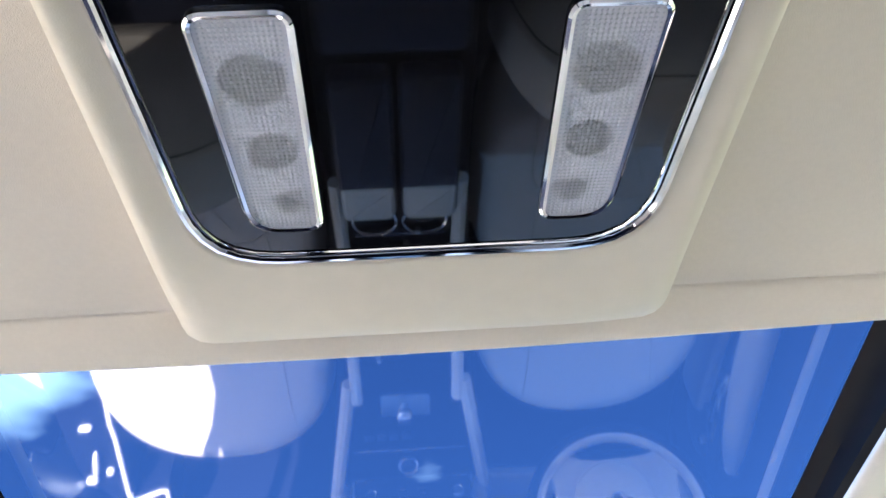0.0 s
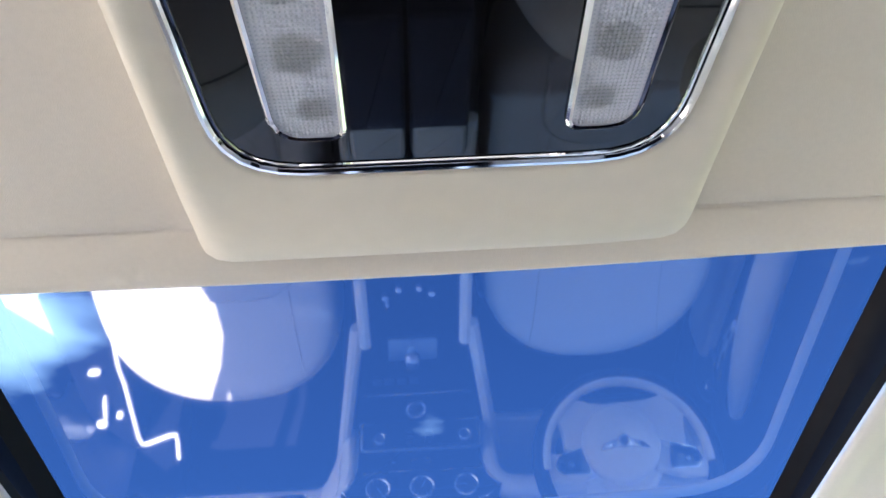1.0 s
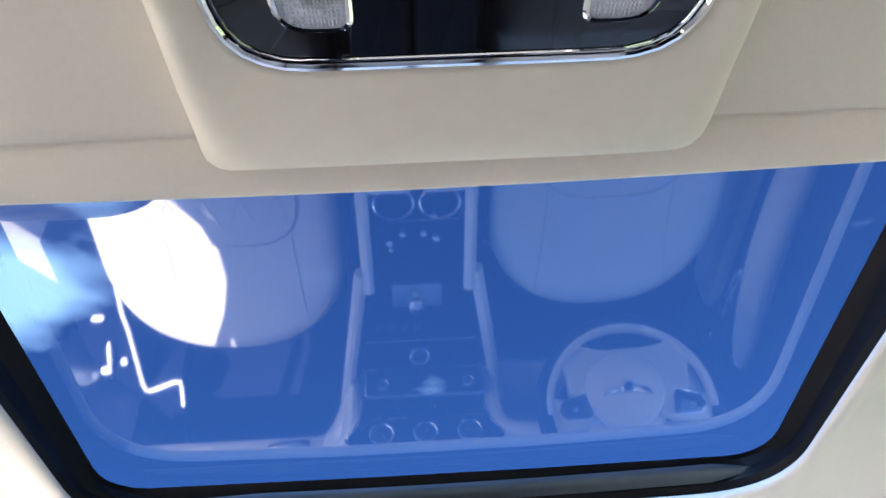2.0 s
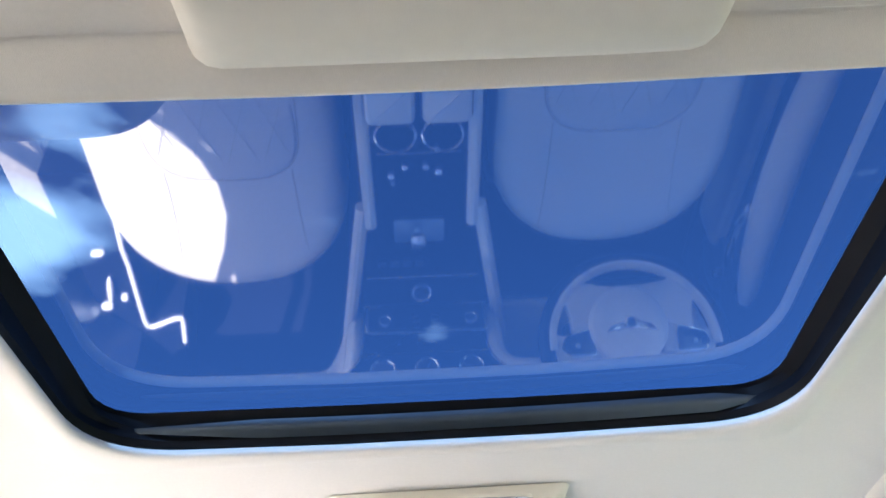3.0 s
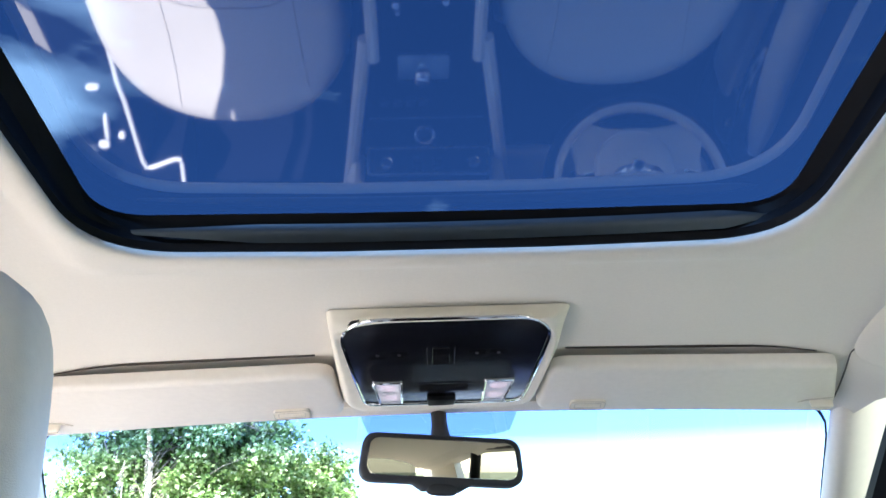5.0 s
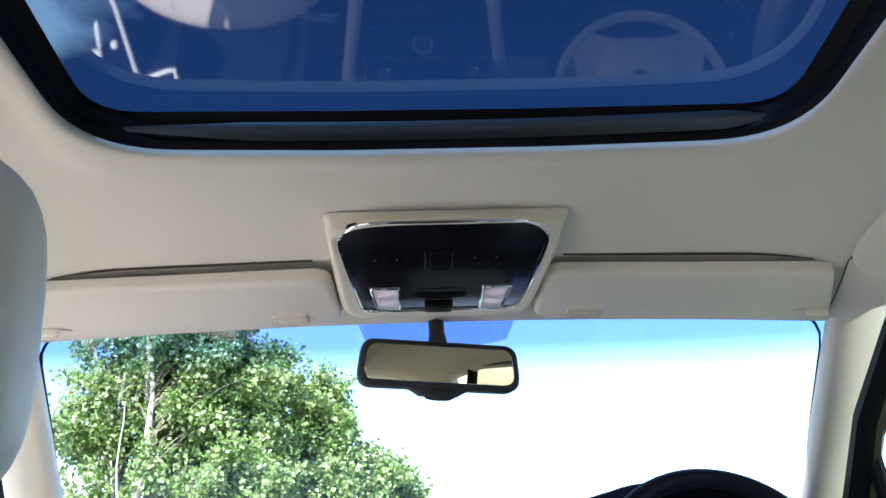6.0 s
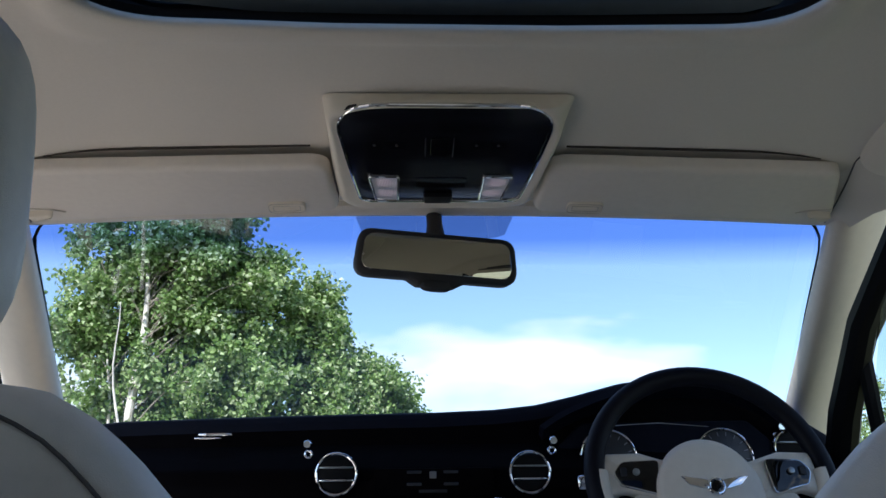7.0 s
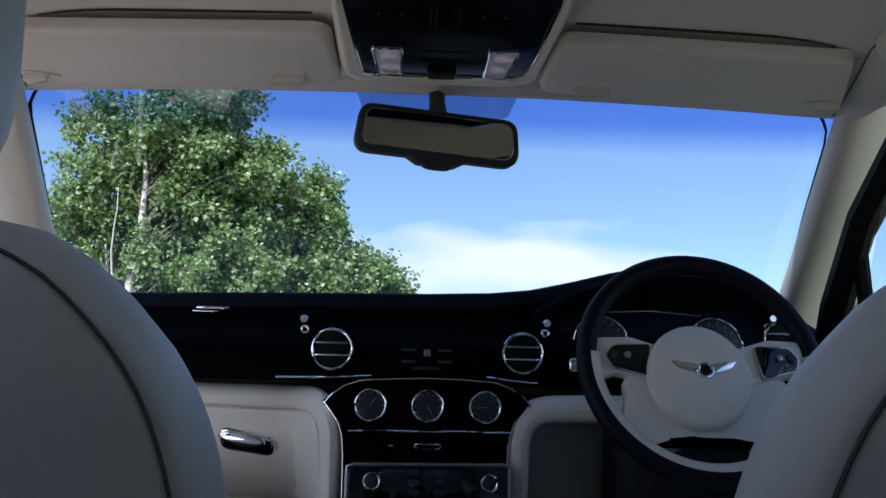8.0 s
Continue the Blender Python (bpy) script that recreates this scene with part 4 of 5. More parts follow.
# ---------------------------------------------------------------- centre console
console = thing("centre_console", (0, 1.3, 0.38), "dark veneered centre console with cream rails and armrest", "centre console")
CONSOLE_TOP = [(0.70, 0.765), (1.30, 0.765), (1.65, 0.752), (1.80, 0.752), (1.88, 0.762), (1.93, 0.775)]


def console_half(y):
    return 0.108 if y < 1.5 else 0.108 + 0.05 * smooth_step(1.5, 2.0, y)


rings = []
for k in range(41):
    y = 0.70 + 1.22 * k / 40
    z, w = lerp_list(CONSOLE_TOP, y), console_half(y)
    rings.append([(-w - 0.03, y, 0.37), (-w - 0.025, y, z - 0.08), (-w - 0.01, y, z - 0.012), (-w + 0.01, y, z), (w - 0.01, y, z), (w + 0.01, y, z - 0.012), (w + 0.025, y, z - 0.08), (w + 0.03, y, 0.37)])
part("tunnel", loft(rings), DARK_VENEER, console, "dark stained veneer", sharp=50)
for s in (-1, 1):
    part("side_rail", tube([(s * 0.108, 1.25 + 0.37 * k / 10, 0.777) for k in range(11)], 0.013, 10), CREAM, console, "cream leather rail")
    part("front_rail", tube([(s * (0.122 + 0.066 * k / 24), 1.57 + 0.46 * k / 24, 0.770) for k in range(25)], 0.015, 10), CREAM, console, "cream leather rail")
    lid = part("armrest_lid", slab(rounded([(s * 0.004, 0.99), (s * 0.102, 0.99), (s * 0.102, 1.328), (s * 0.004, 1.328)][::s], 0.016), 0.040, 0.014, lambda x, y, h: (x, y, 0.764 + h)), NAVY, console, "navy leather armrest lid", sharp=20)
    part("lid_pad", slab(rounded([(s * 0.006, 1.235), (s * 0.100, 1.235), (s * 0.100, 1.331), (s * 0.006, 1.331)][::s], 0.018), 0.045, 0.015, lambda x, y, h: (x, y, 0.764 + h)), CREAM, lid, "cream leather front of the lid", sharp=20)
part("rear_box", slab(rounded([(-0.112, 0.70), (0.112, 0.70), (0.112, 0.95), (-0.112, 0.95)], 0.02), 0.035, 0.012, lambda x, y, h: (x, y, 0.760 + h)), NAVY, console, "navy leather rear compartment lid")
part("latch", slab(rounded([(-0.02, 0.73), (0.02, 0.73), (0.02, 0.745), (-0.02, 0.745)], 0.005), 0.006, 0.002, lambda x, y, h: (x, y, 0.794 + h)), BLACK_TRIM, console, "black latch")
for s in (-1, 1):
    part("cup_ring", moved(ring_mesh(0.040, 0.0028, 36, 8), pose(s * 0.046, 1.385, 0.768)), CHROME, console, "chrome cup holder rim")
# selector
selector = part("gear_selector", tube([(-0.008, 1.665, 0.75), (-0.008, 1.663, 0.765), (-0.008, 1.659, 0.785)], [0.012, 0.008, 0.008], 12), CHROME, console, "chrome gear selector stem")
part("selector_knob", moved(box_form((0.036, 0.050, 0.030), 2.6, 6), pose(-0.008, 1.657, 0.795, -10, 0, 0)), CHROME, selector, "polished chrome knob")
part("selector_plate", slab(rounded([(-0.06, 1.63), (0.05, 1.63), (0.05, 1.70), (-0.06, 1.70)], 0.008), 0.006, 0.002, lambda x, y, h: (x, y, 0.751 + h)), SATIN, console, "satin selector plate")
for x, y, r in ((-0.058, 1.487, 0.008), (-0.03, 1.465, 0.007), (0.012, 1.465, 0.007), (0.038, 1.480, 0.008), (-0.055, 1.507, 0.005), (0.034, 1.418, 0.006)):
    part("switch", moved(disc(r, 0.018, 0.003, 18), pose(x, y, 0.757)), CHROME, console, "small chrome switch")
part("rotary_dial", moved(ring_mesh(0.021, 0.004, 32, 8), pose(-0.004, 1.860, 0.770, 20, 0, 0)), CHROME, console, "chrome rotary dial")
part("dial_cap", moved(disc(0.017, 0.02, 0.004, 28), pose(-0.004, 1.862, 0.757, 20, 0, 0)), BLACK_TRIM, console, "black dial cap")
for y, w in ((1.436, 0.085), (1.818, 0.128), (1.905, 0.14)):
    z = lerp_list(CONSOLE_TOP, y)
    part("chrome_line", tube([(-w, y, z + 0.001), (w, y, z + 0.001)], 0.0018, 6), CHROME, console, "thin chrome line")
for k in range(4):
    part("key", slab(rounded([(-0.10 + 0.028 * k, 1.76), (-0.078 + 0.028 * k, 1.76), (-0.078 + 0.028 * k, 1.782), (-0.10 + 0.028 * k, 1.782)], 0.003, 3), 0.006, 0.002, lambda x, y, h: (x, y, 0.751 + h)), BLACK_TRIM, console, "black key")

# ---------------------------------------------------------------- dashboard
dash = thing("dashboard", (0, 2.0, 0.5), "dark veneered dashboard with chrome air vents and cream leather lower panels", "dashboard")
TOP_LINE = [(-0.80, 1.140), (-0.60, 1.163), (-0.30, 1.168), (0.0, 1.172), (0.12, 1.177), (0.20, 1.186), (0.28, 1.205), (0.37, 1.230), (0.46, 1.240), (0.56, 1.236), (0.64, 1.214), (0.72, 1.168), (0.80, 1.12)]


def top_z(x):
    return lerp_list(TOP_LINE, x)


def dash_profile(x, v):
    """The dashboard's section at x: v runs from the scuttle over the crest and down the fascia."""
    zt = top_z(x)
    curve = 0.05 * (abs(x) / 0.75) ** 2
    zt = 0.906 + (zt - 0.906) * 0.965
    rows = [(2.42, 1.03), (2.25, min(zt - 0.015, 1.145)), (2.12, min(zt - 0.005, 1.235)), (2.048, zt), (2.038, zt - 0.004), (2.034, zt - 0.014), (2.031, zt - 0.030), (2.022, 1.100), (1.985, 1.074), (1.956, 1.050), (1.946, 1.02), (1.946, 0.992), (1.956, 0.986), (2.08, 0.978)]
    k = v * (len(rows) - 1)
    i = min(int(k), len(rows) - 2)
    f = k - i
    y = rows[i][0] * (1 - f) + rows[i + 1][0] * f
    z = rows[i][1] * (1 - f) + rows[i + 1][1] * f
    return (x, y + curve, z)


part("upper_pad", sheet(lambda u, v: dash_profile(-0.79 + 1.58 * u, v * 3.1 / 13), 80, 14), NAVY_TOP, dash, "navy leather top")
part("crest_lip", sheet(lambda u, v: dash_profile(-0.79 + 1.58 * u, (3.1 + v * 2.9) / 13), 80, 12), PAD, dash, "black leather lip along the crest")
part("fascia", sheet(lambda u, v: dash_profile(-0.79 + 1.58 * u, 6 / 13 + v * 7 / 13), 80, 28), DARK_VENEER, dash, "dark stained veneer fascia")


def face(y, x, z, tilt=0):
    """A pose on an upright face: local x to the right, y up, z towards the back seats."""
    return pose(x, y, z, 90 - tilt, 0, 0)


def air_vent(x, z, y, r=0.0352):
    v = part("air_vent", moved(ring_mesh(r, 0.0026, 44, 8), face(y, x, z)), CHROME, dash, "round chrome air vent")
    part("bowl", moved(disc(r - 0.002, 0.006, 0.003, 36), face(y + 0.008, x, z)), BLACK_RUBBER, v, "black vent bowl")
    for k, dz in enumerate((0.011, -0.011)):
        w = math.sqrt(r * r - dz * dz) - 0.004
        part("vane", box_form((2 * w, 0.008, 0.0035), 6, 3), CHROME if k else SATIN, v, "chrome vane").data.transform(pose(x, y - 0.002, z + dz))
    return v


air_vent(-0.171, 1.042, 1.937)
air_vent(0.169, 1.042, 1.937)
air_vent(0.672, 1.085, 2.005, 0.033)


def organ_stop(x, z, y):
    k = part("vent_control", tube([(x, y + 0.02, z), (x, y - 0.012, z), (x, y - 0.020, z), (x, y - 0.024, z)], [0.004, 0.004, 0.0078, 0.006], 16), CHROME, dash, "chrome pull knob")
    part("knob_collar", moved(ring_mesh(0.0060, 0.0024, 24, 8), face(y + 0.004, x, z - 0.015)), CHROME, k)


organ_stop(-0.222, 1.092, 1.945)
organ_stop(0.211, 1.095, 1.945)
organ_stop(0.655, 1.125, 2.02)
# centre screen, dark
def fascia_y(z):
    return lerp_list([(0.985, 1.946), (1.02, 1.946), (1.05, 1.956), (1.074, 1.985), (1.10, 2.022)], z)


screen_out = rounded([(-0.105, 1.004), (0.105, 1.004), (0.105, 1.052), (-0.105, 1.052)], 0.006, 4)
part("screen", slab(screen_out, 0.004, 0.001, lambda a, b, h: (a, fascia_y(b) - h, b)), DARK_VENEER, dash, "dark display screen, switched off")
for a, b, w in ((-0.035, 1.045, 0.026), (0.030, 1.045, 0.026), (-0.035, 1.024, 0.026), (0.030, 1.024, 0.026), (-0.002, 1.012, 0.05)):
    part("screen_mark", slab(rounded([(a - w / 2, b - 0.0025), (a + w / 2, b - 0.0025), (a + w / 2, b + 0.0025), (a - w / 2, b + 0.0025)], 0.001, 2), 0.0052, 0.0002, lambda p, q, h: (p, fascia_y(q) - h, q)), BLACK_TRIM, dash, "faint bar on the dark screen")
part("screen_block", slab(rounded([(-0.008, 1.034), (0.004, 1.034), (0.004, 1.046), (-0.008, 1.046)], 0.001, 2), 0.0056, 0.0002, lambda p, q, h: (p, fascia_y(q) - h, q)), SATIN, dash, "small grey block on the screen")
# passenger side chrome
part("chrome_handle", box_form((0.062, 0.006, 0.005), 5, 3), CHROME, dash, "small chrome strip").data.transform(pose(-0.405, 2.028, 1.122))
part("chrome_strip", box_form((0.050, 0.006, 0.003), 5, 3), CHROME, dash, "small chrome strip").data.transform(pose(-0.418, 2.026, 1.115))
part("chrome_line", tube([(-0.268, 1.938, 0.991), (-0.18, 1.935, 0.992), (-0.10, 1.932, 0.996)], 0.0016, 6), CHROME, dash, "thin chrome line")
part("chrome_line", tube([(0.104, 1.932, 0.998), (0.15, 1.934, 0.993), (0.195, 1.938, 0.990)], 0.0016, 6), CHROME, dash, "thin chrome line")

# centre stack
stack_out = rounded([(-0.185, 0.950), (-0.128, 0.990), (0.118, 0.990), (0.180, 0.952), (0.151, 0.920), (0.139, 0.88), (0.137, 0.72), (-0.141, 0.72), (-0.145, 0.88), (-0.154, 0.917)], [0.004, 0.03, 0.03, 0.004, 0.02, 0.03, 0.004, 0.004, 0.03, 0.02], 6)
part("console_face", slab(stack_out[::-1], 0.05, 0.006, lambda a, b, h: (a, 1.965 - h, b)), DARK_VENEER, dash, "dark stained veneer centre stack")
part("stack_trim", tube([(-0.180, 1.914, 0.946), (-0.166, 1.912, 0.962), (-0.145, 1.911, 0.977), (-0.118, 1.911, 0.986), (-0.06, 1.910, 0.990), (0, 1.910, 0.992), (0.06, 1.910, 0.991), (0.118, 1.911, 0.987), (0.145, 1.911, 0.978), (0.166, 1.912, 0.964), (0.180, 1.914, 0.948)], 0.0017, 6), CHROME, dash, "thin chrome arch")
for side in (-1, 1):
    part("edge_trim", tube([(-0.002 + side * a, 1.910, b) for a, b in ((0.178, 0.950), (0.164, 0.933), (0.151, 0.914), (0.144, 0.892), (0.141, 0.86), (0.140, 0.80), (0.139, 0.73))], 0.0009, 6), CHROME, dash, "thin chrome edge beside the leather")
for x in (-0.099, 0.0, 0.100):
    clock = part("dial", moved(ring_mesh(0.0265, 0.0022, 40, 8), face(1.912, x, 0.945)), CHROME, dash, "round dial in a chrome ring")
    part("dial_face", moved(disc(0.0255, 0.003, 0.001, 36), face(1.915, x, 0.945)), DIAL, clock, "black dial face")
    for k in range(12):
        a = 2 * math.pi * k / 12
        part("dial_mark", box_form((0.0012, 0.0006, 0.005), 8, 1), DIAL_INK, clock).data.transform(pose(x, 1.9115, 0.945) @ Matrix.Rotation(a, 4, "Y") @ pose(0, 0, 0.0215))
    part("pointer", box_form((0.0015, 0.0006, 0.018), 8, 1), DIAL_INK, clock).data.transform(pose(x, 1.911, 0.945) @ Matrix.Rotation(2.6 + x * 20, 4, "Y") @ pose(0, 0, 0.007))
part("chrome_line", tube([(-0.136, 1.913, 0.901), (0.145, 1.913, 0.903)], 0.0017, 6), CHROME, dash, "thin chrome line")
part("slot_handle", tube([(-0.020, 1.912, 0.880), (0.022, 1.912, 0.880), (0.024, 1.910, 0.876), (0.018, 1.910, 0.872), (-0.016, 1.910, 0.872), (-0.021, 1.912, 0.876)], 0.0013, 6, True), CHROME, dash, "chrome outline of a drawer pull")
part("slot_key", box_form((0.008, 0.004, 0.004), 4, 2), SATIN, dash, "small bright key").data.transform(pose(-0.062, 1.912, 0.877))
part("climate_frame", tube([(p.x, 1.908, p.y) for p in resample(rounded([(-0.134, 0.845), (0.143, 0.848), (0.143, 0.752), (-0.134, 0.750)], 0.004, 3), 60)], 0.0040, 8, True), SATIN, dash, "satin frame round the heating controls")
part("climate_panel", slab(rounded([(-0.131, 0.843), (0.140, 0.846), (0.140, 0.754), (-0.131, 0.752)], 0.004, 3), 0.012, 0.002, lambda a, b, h: (a, 1.918 - h, b)), BLACK_GLOSS, dash, "gloss black heating panel", smooth=False)
for x in (-0.092, 0.107):
    k = part("heating_knob", moved(ring_mesh(0.0135, 0.002, 30, 8), face(1.897, x, 0.818)), CHROME, dash, "round heating knob with a chrome rim")
    part("knob_cap", moved(disc(0.0125, 0.012, 0.003, 26), face(1.908, x, 0.818)), BLACK_TRIM, k, "black knob cap")
for i in range(2):
    for j in range(3):
        part("key", slab(rounded([(-0.03 + 0.045 * i, 0.829 - 0.016 * j), (-0.012 + 0.045 * i, 0.829 - 0.016 * j), (-0.012 + 0.045 * i, 0.838 - 0.016 * j), (-0.03 + 0.045 * i, 0.838 - 0.016 * j)], 0.002, 2), 0.004, 0.001, lambda a, b, h: (a, 1.906 - h, b)), BLACK_TRIM, dash, "black key")


def back(x, z):
    """Where the lower dash stands: close behind the wheel, far forward and tucked under before the passenger, and brought out to the stack's edge."""
    close = 1.947 + 0.05 * (x / 0.75) ** 2 + 0.10 * max(0.0, 0.96 - z) + 1.4 * max(0.0, 0.86 - z) ** 2
    far = 2.05 + 0.3 * max(0.0, 0.945 - z) + 5.5 * max(0.0, 0.90 - z) ** 2
    return far + (close - far) * smooth_step(-0.255, -0.165, x)


def knee_panel(corners, radii, name, label, deep=0.0):
    """A padded cream panel: a rolled rim round a recessed field, with a seam along the rim of the deep one."""
    out = resample(rounded(corners, radii, 10), 140)
    rings = []
    for inset, h in ((0.0, 0.0), (0.0, 0.010), (0.0025, 0.021), (0.008, 0.031), (0.016, 0.038), (0.026, 0.041), (0.036, 0.040), (0.043, 0.036), (0.0455, 0.030), (0.0465, 0.022)):
        rings.append([(p.x, back(p.x, p.y) - h, p.y) for p in shrink(out, inset)])
    pad = part(name, loft(rings, cap=False), CREAM, dash, label)
    field = shrink(out, 0.046)
    mid = sum(field, Vector((0, 0))) / len(field)
    shells = [[(p.x, back(p.x, p.y) - 0.022, p.y) for p in field], [(p.x, back(p.x, p.y) - 0.030 + deep, p.y) for p in shrink(field, 0.004)]]
    base = shrink(field, 0.006)
    for k in range(12):
        shells.append([(q.x, back(q.x, q.y) - 0.032 + deep, q.y) for q in (p.lerp(mid, k / 11 * 0.998) for p in base)])
    part("field", loft(shells, cap=False), CREAM, pad, "flat cream leather field")
    if deep:
        part("seam", tube([(p.x, back(p.x, p.y) - 0.0412, p.y) for p in resample(shrink(out, 0.030), 120)], 0.0006, 5, True), SEAM, pad, "stitched seam along the rolled rim")
    return pad


glove = knee_panel([(-0.141, 0.980), (-0.139, 0.721), (-0.785, 0.721), (-0.785, 1.000)], [0.105, 0.03, 0.05, 0.05], "glovebox_panel", "cream leather panel with a rolled rim")
knee_panel([(0.69, 0.978), (0.69, 0.69), (0.133, 0.69), (0.135, 0.968)], [0.04, 0.05, 0.03, 0.100], "knee_panel", "cream leather panel with a rolled rim", 0.24)
hplate = rounded([(-0.356, 0.905), (-0.354, 0.866), (-0.263, 0.853), (-0.257, 0.884)], [0.016, 0.020, 0.018, 0.016], 8)


def on_glove(a, b, h):
    x, z = -0.038 + (a + 0.038) * 1.074, 0.906 + (b - 0.906) * 1.074
    return (x, back(x, z) - 0.030 - h, z)


pull = part("glovebox_pull", slab(hplate[::-1], 0.010, 0.005, on_glove), CHROME, glove, "chrome glovebox pull")
part("pull_recess", slab(shrink(hplate, 0.0065)[::-1], 0.0108, 0.0004, on_glove), BLACK_GLOSS, pull, "dark finger recess")
part("pull_lever", moved(box_form((0.088, 0.014, 0.024), 2.4, 8), pose(-0.336, 2.030, 0.882, 14, 9, 0)), CHROME, pull, "chrome lever")
# cream leather lies in shade here; the black paints that shade in
part("column_cowl", moved(box_form((0.26, 0.16, 0.30), 4, 8), pose(0.475, 2.07, 0.84, 20, 0, 0)), BLACK_TRIM, dash, "cowl under the steering column, black to stand in for shade")

# instruments
binnacle = thing("instrument_cluster", (0.44, 2.0, 1.05), "instrument cluster with two chrome-ringed dials under a leather hood", "instrument cluster")
part("panel", slab(rounded([(0.24, 1.00), (0.62, 1.00), (0.64, 1.10), (0.60, 1.140), (0.28, 1.137), (0.22, 1.08)], 0.02), 0.01, 0.003, lambda a, b, h: (a, 2.0 + 0.25 * (b - 1.0) - h, b)), PAD, binnacle, "black panel")
part("brow_line", tube([(0.31, 2.0, 1.128), (0.42, 1.995, 1.133), (0.52, 2.0, 1.126)], 0.0012, 6), CHROME, binnacle, "thin chrome line")
for x, r in ((0.323, 0.052), (0.540, 0.052)):
    d = part("gauge", moved(ring_mesh(r, 0.0026, 48, 8), face(1.995, x, 1.070, 8)), CHROME, binnacle, "round gauge in a chrome ring")
    part("gauge_face", moved(disc(r - 0.002, 0.002, 0.001, 40), face(1.998, x, 1.070, 8)), DIAL, d, "black gauge face")
    for k in range(14):
        a = 2 * math.pi * (k - 6.5) / 17
        part("gauge_mark", box_form((0.0016, 0.0008, 0.008), 8, 1), DIAL_INK, d).data.transform(face(1.995, x, 1.070, 8) @ pose(0, 0, 0.001, -90) @ Matrix.Rotation(a, 4, "Y") @ pose(0, 0, r - 0.009))
part("hood", sheet(lambda u, v: (0.20 + 0.48 * u, 2.035 - 0.03 * v, 0.906 + (top_z(0.20 + 0.48 * u) - 0.906) * 0.955 - 0.012 - 0.018 * (1 - v) - 0.03 * (abs(2 * u - 1)) ** 4), 30, 6, 0.012), PAD, binnacle, "black leather hood")
part("start_key", box_form((0.020, 0.016, 0.026), 3, 5), CHROME, binnacle, "bright chrome start key").data.transform(pose(0.262, 1.945, 1.024))
part("key_stem", tube([(0.262, 1.95, 1.024), (0.262, 1.99, 1.024)], 0.006, 10), SATIN, binnacle)

# ---------------------------------------------------------------- steering wheel
HUB = pose(0.430, 1.757, 1.016, 90 - 20, 0, 0)          # local x right, y up the wheel, z towards the driver
wheel = thing("steering_wheel", (0.436, 1.80, 0.99), "dark leather steering wheel with a cream airbag boss and spokes", "steering wheel")
R_RIM = 0.184


def rim_arc(a0, a1, n, r=R_RIM):
    return [(r * math.sin(a0 + (a1 - a0) * k / n), r * math.cos(a0 + (a1 - a0) * k / n), 0) for k in range(n + 1)]


part("rim", moved(ring_mesh(R_RIM, 0.0165, 72, 14), HUB), RIM_LEATHER, wheel, "navy leather rim")
part("rim_inlay", moved(tube(rim_arc(radians(86), radians(274), 48, R_RIM - 0.0075), 0.0140, 12), HUB @ pose(0, 0, 0.002)), CREAM, wheel, "cream leather inside of the rim")
boss_rings = [[(r * math.sin(2 * math.pi * k / 48) * 1.0, r * 1.02 * math.cos(2 * math.pi * k / 48), z) for k in range(48)] for r, z in ((0.074, -0.022), (0.081, -0.006), (0.0825, 0.008), (0.0815, 0.016), (0.078, 0.022), (0.074, 0.0245), (0.071, 0.0250), (0.066, 0.0285), (0.050, 0.0325), (0.028, 0.0345), (0.006, 0.0350))]
part("boss", moved(loft(boss_rings), HUB @ pose(-0.013, -0.031, 0.008)), CREAM, wheel, "cream leather airbag boss", sharp=60)
part("boss_back", moved(disc(0.080, 0.05, 0.015, 40), HUB @ pose(0, -0.004, -0.055)), CREAM, wheel, "cream back of the boss")
part("column", moved(tube([(0, 0, -0.05), (0, 0, -0.30)], [0.055, 0.065], 20), HUB), CREAM, wheel, "cream steering column shroud")


def clockwise(pts):
    area = sum(pts[k - 1].x * pts[k].y - pts[k].x * pts[k - 1].y for k in range(len(pts)))
    return pts if area > 0 else pts[::-1]


for s in (-1, 1):
    arm = clockwise(rounded([(s * 0.055, 0.024), (s * 0.110, 0.042), (s * 0.180, 0.046), (s * 0.180, -0.030), (s * 0.140, -0.020), (s * 0.060, -0.044)], [0.01, 0.03, 0.004, 0.004, 0.02, 0.01], 6))
    sp = part("spoke", moved(slab(arm, 0.020, 0.009, lambda a, b, h: (a, b, -0.008 + h - 0.25 * max(0, abs(a) - 0.13))), HUB), CREAM, wheel, "cream leather spoke")
    podpts = clockwise(rounded([(s * 0.084, 0.026), (s * 0.142, 0.024), (s * 0.156, 0.008), (s * 0.146, -0.014), (s * 0.090, -0.030)], [0.006, 0.01, 0.01, 0.008, 0.006], 5))
    part("control_pod", moved(slab(podpts, 0.005, 0.002, lambda a, b, h: (a, b, 0.0115 + h - 0.2 * max(0, abs(a) - 0.13))), HUB), BLACK_GLOSS, sp, "gloss black control pod")
    part("pod_rim", moved(tube([(p.x, p.y, 0.0150 - 0.2 * max(0, abs(p.x) - 0.13)) for p in resample(podpts, 50)], 0.0012, 6, True), HUB), CHROME, sp, "chrome rim of the pod")
    part("pod_button", moved(disc(0.0055, 0.004, 0.001, 18), HUB @ pose(s * 0.122, 0.006, 0.0155)), SATIN, sp, "round metal button")
    part("pod_key", moved(slab(clockwise(rounded([(s * 0.136, 0.0), (s * 0.146, 0.0), (s * 0.146, 0.014), (s * 0.136, 0.014)], 0.002, 3)), 0.003, 0.001, lambda a, b, h: (a, b, 0.0135 + h)), HUB), BLACK_TRIM, sp, "black key")


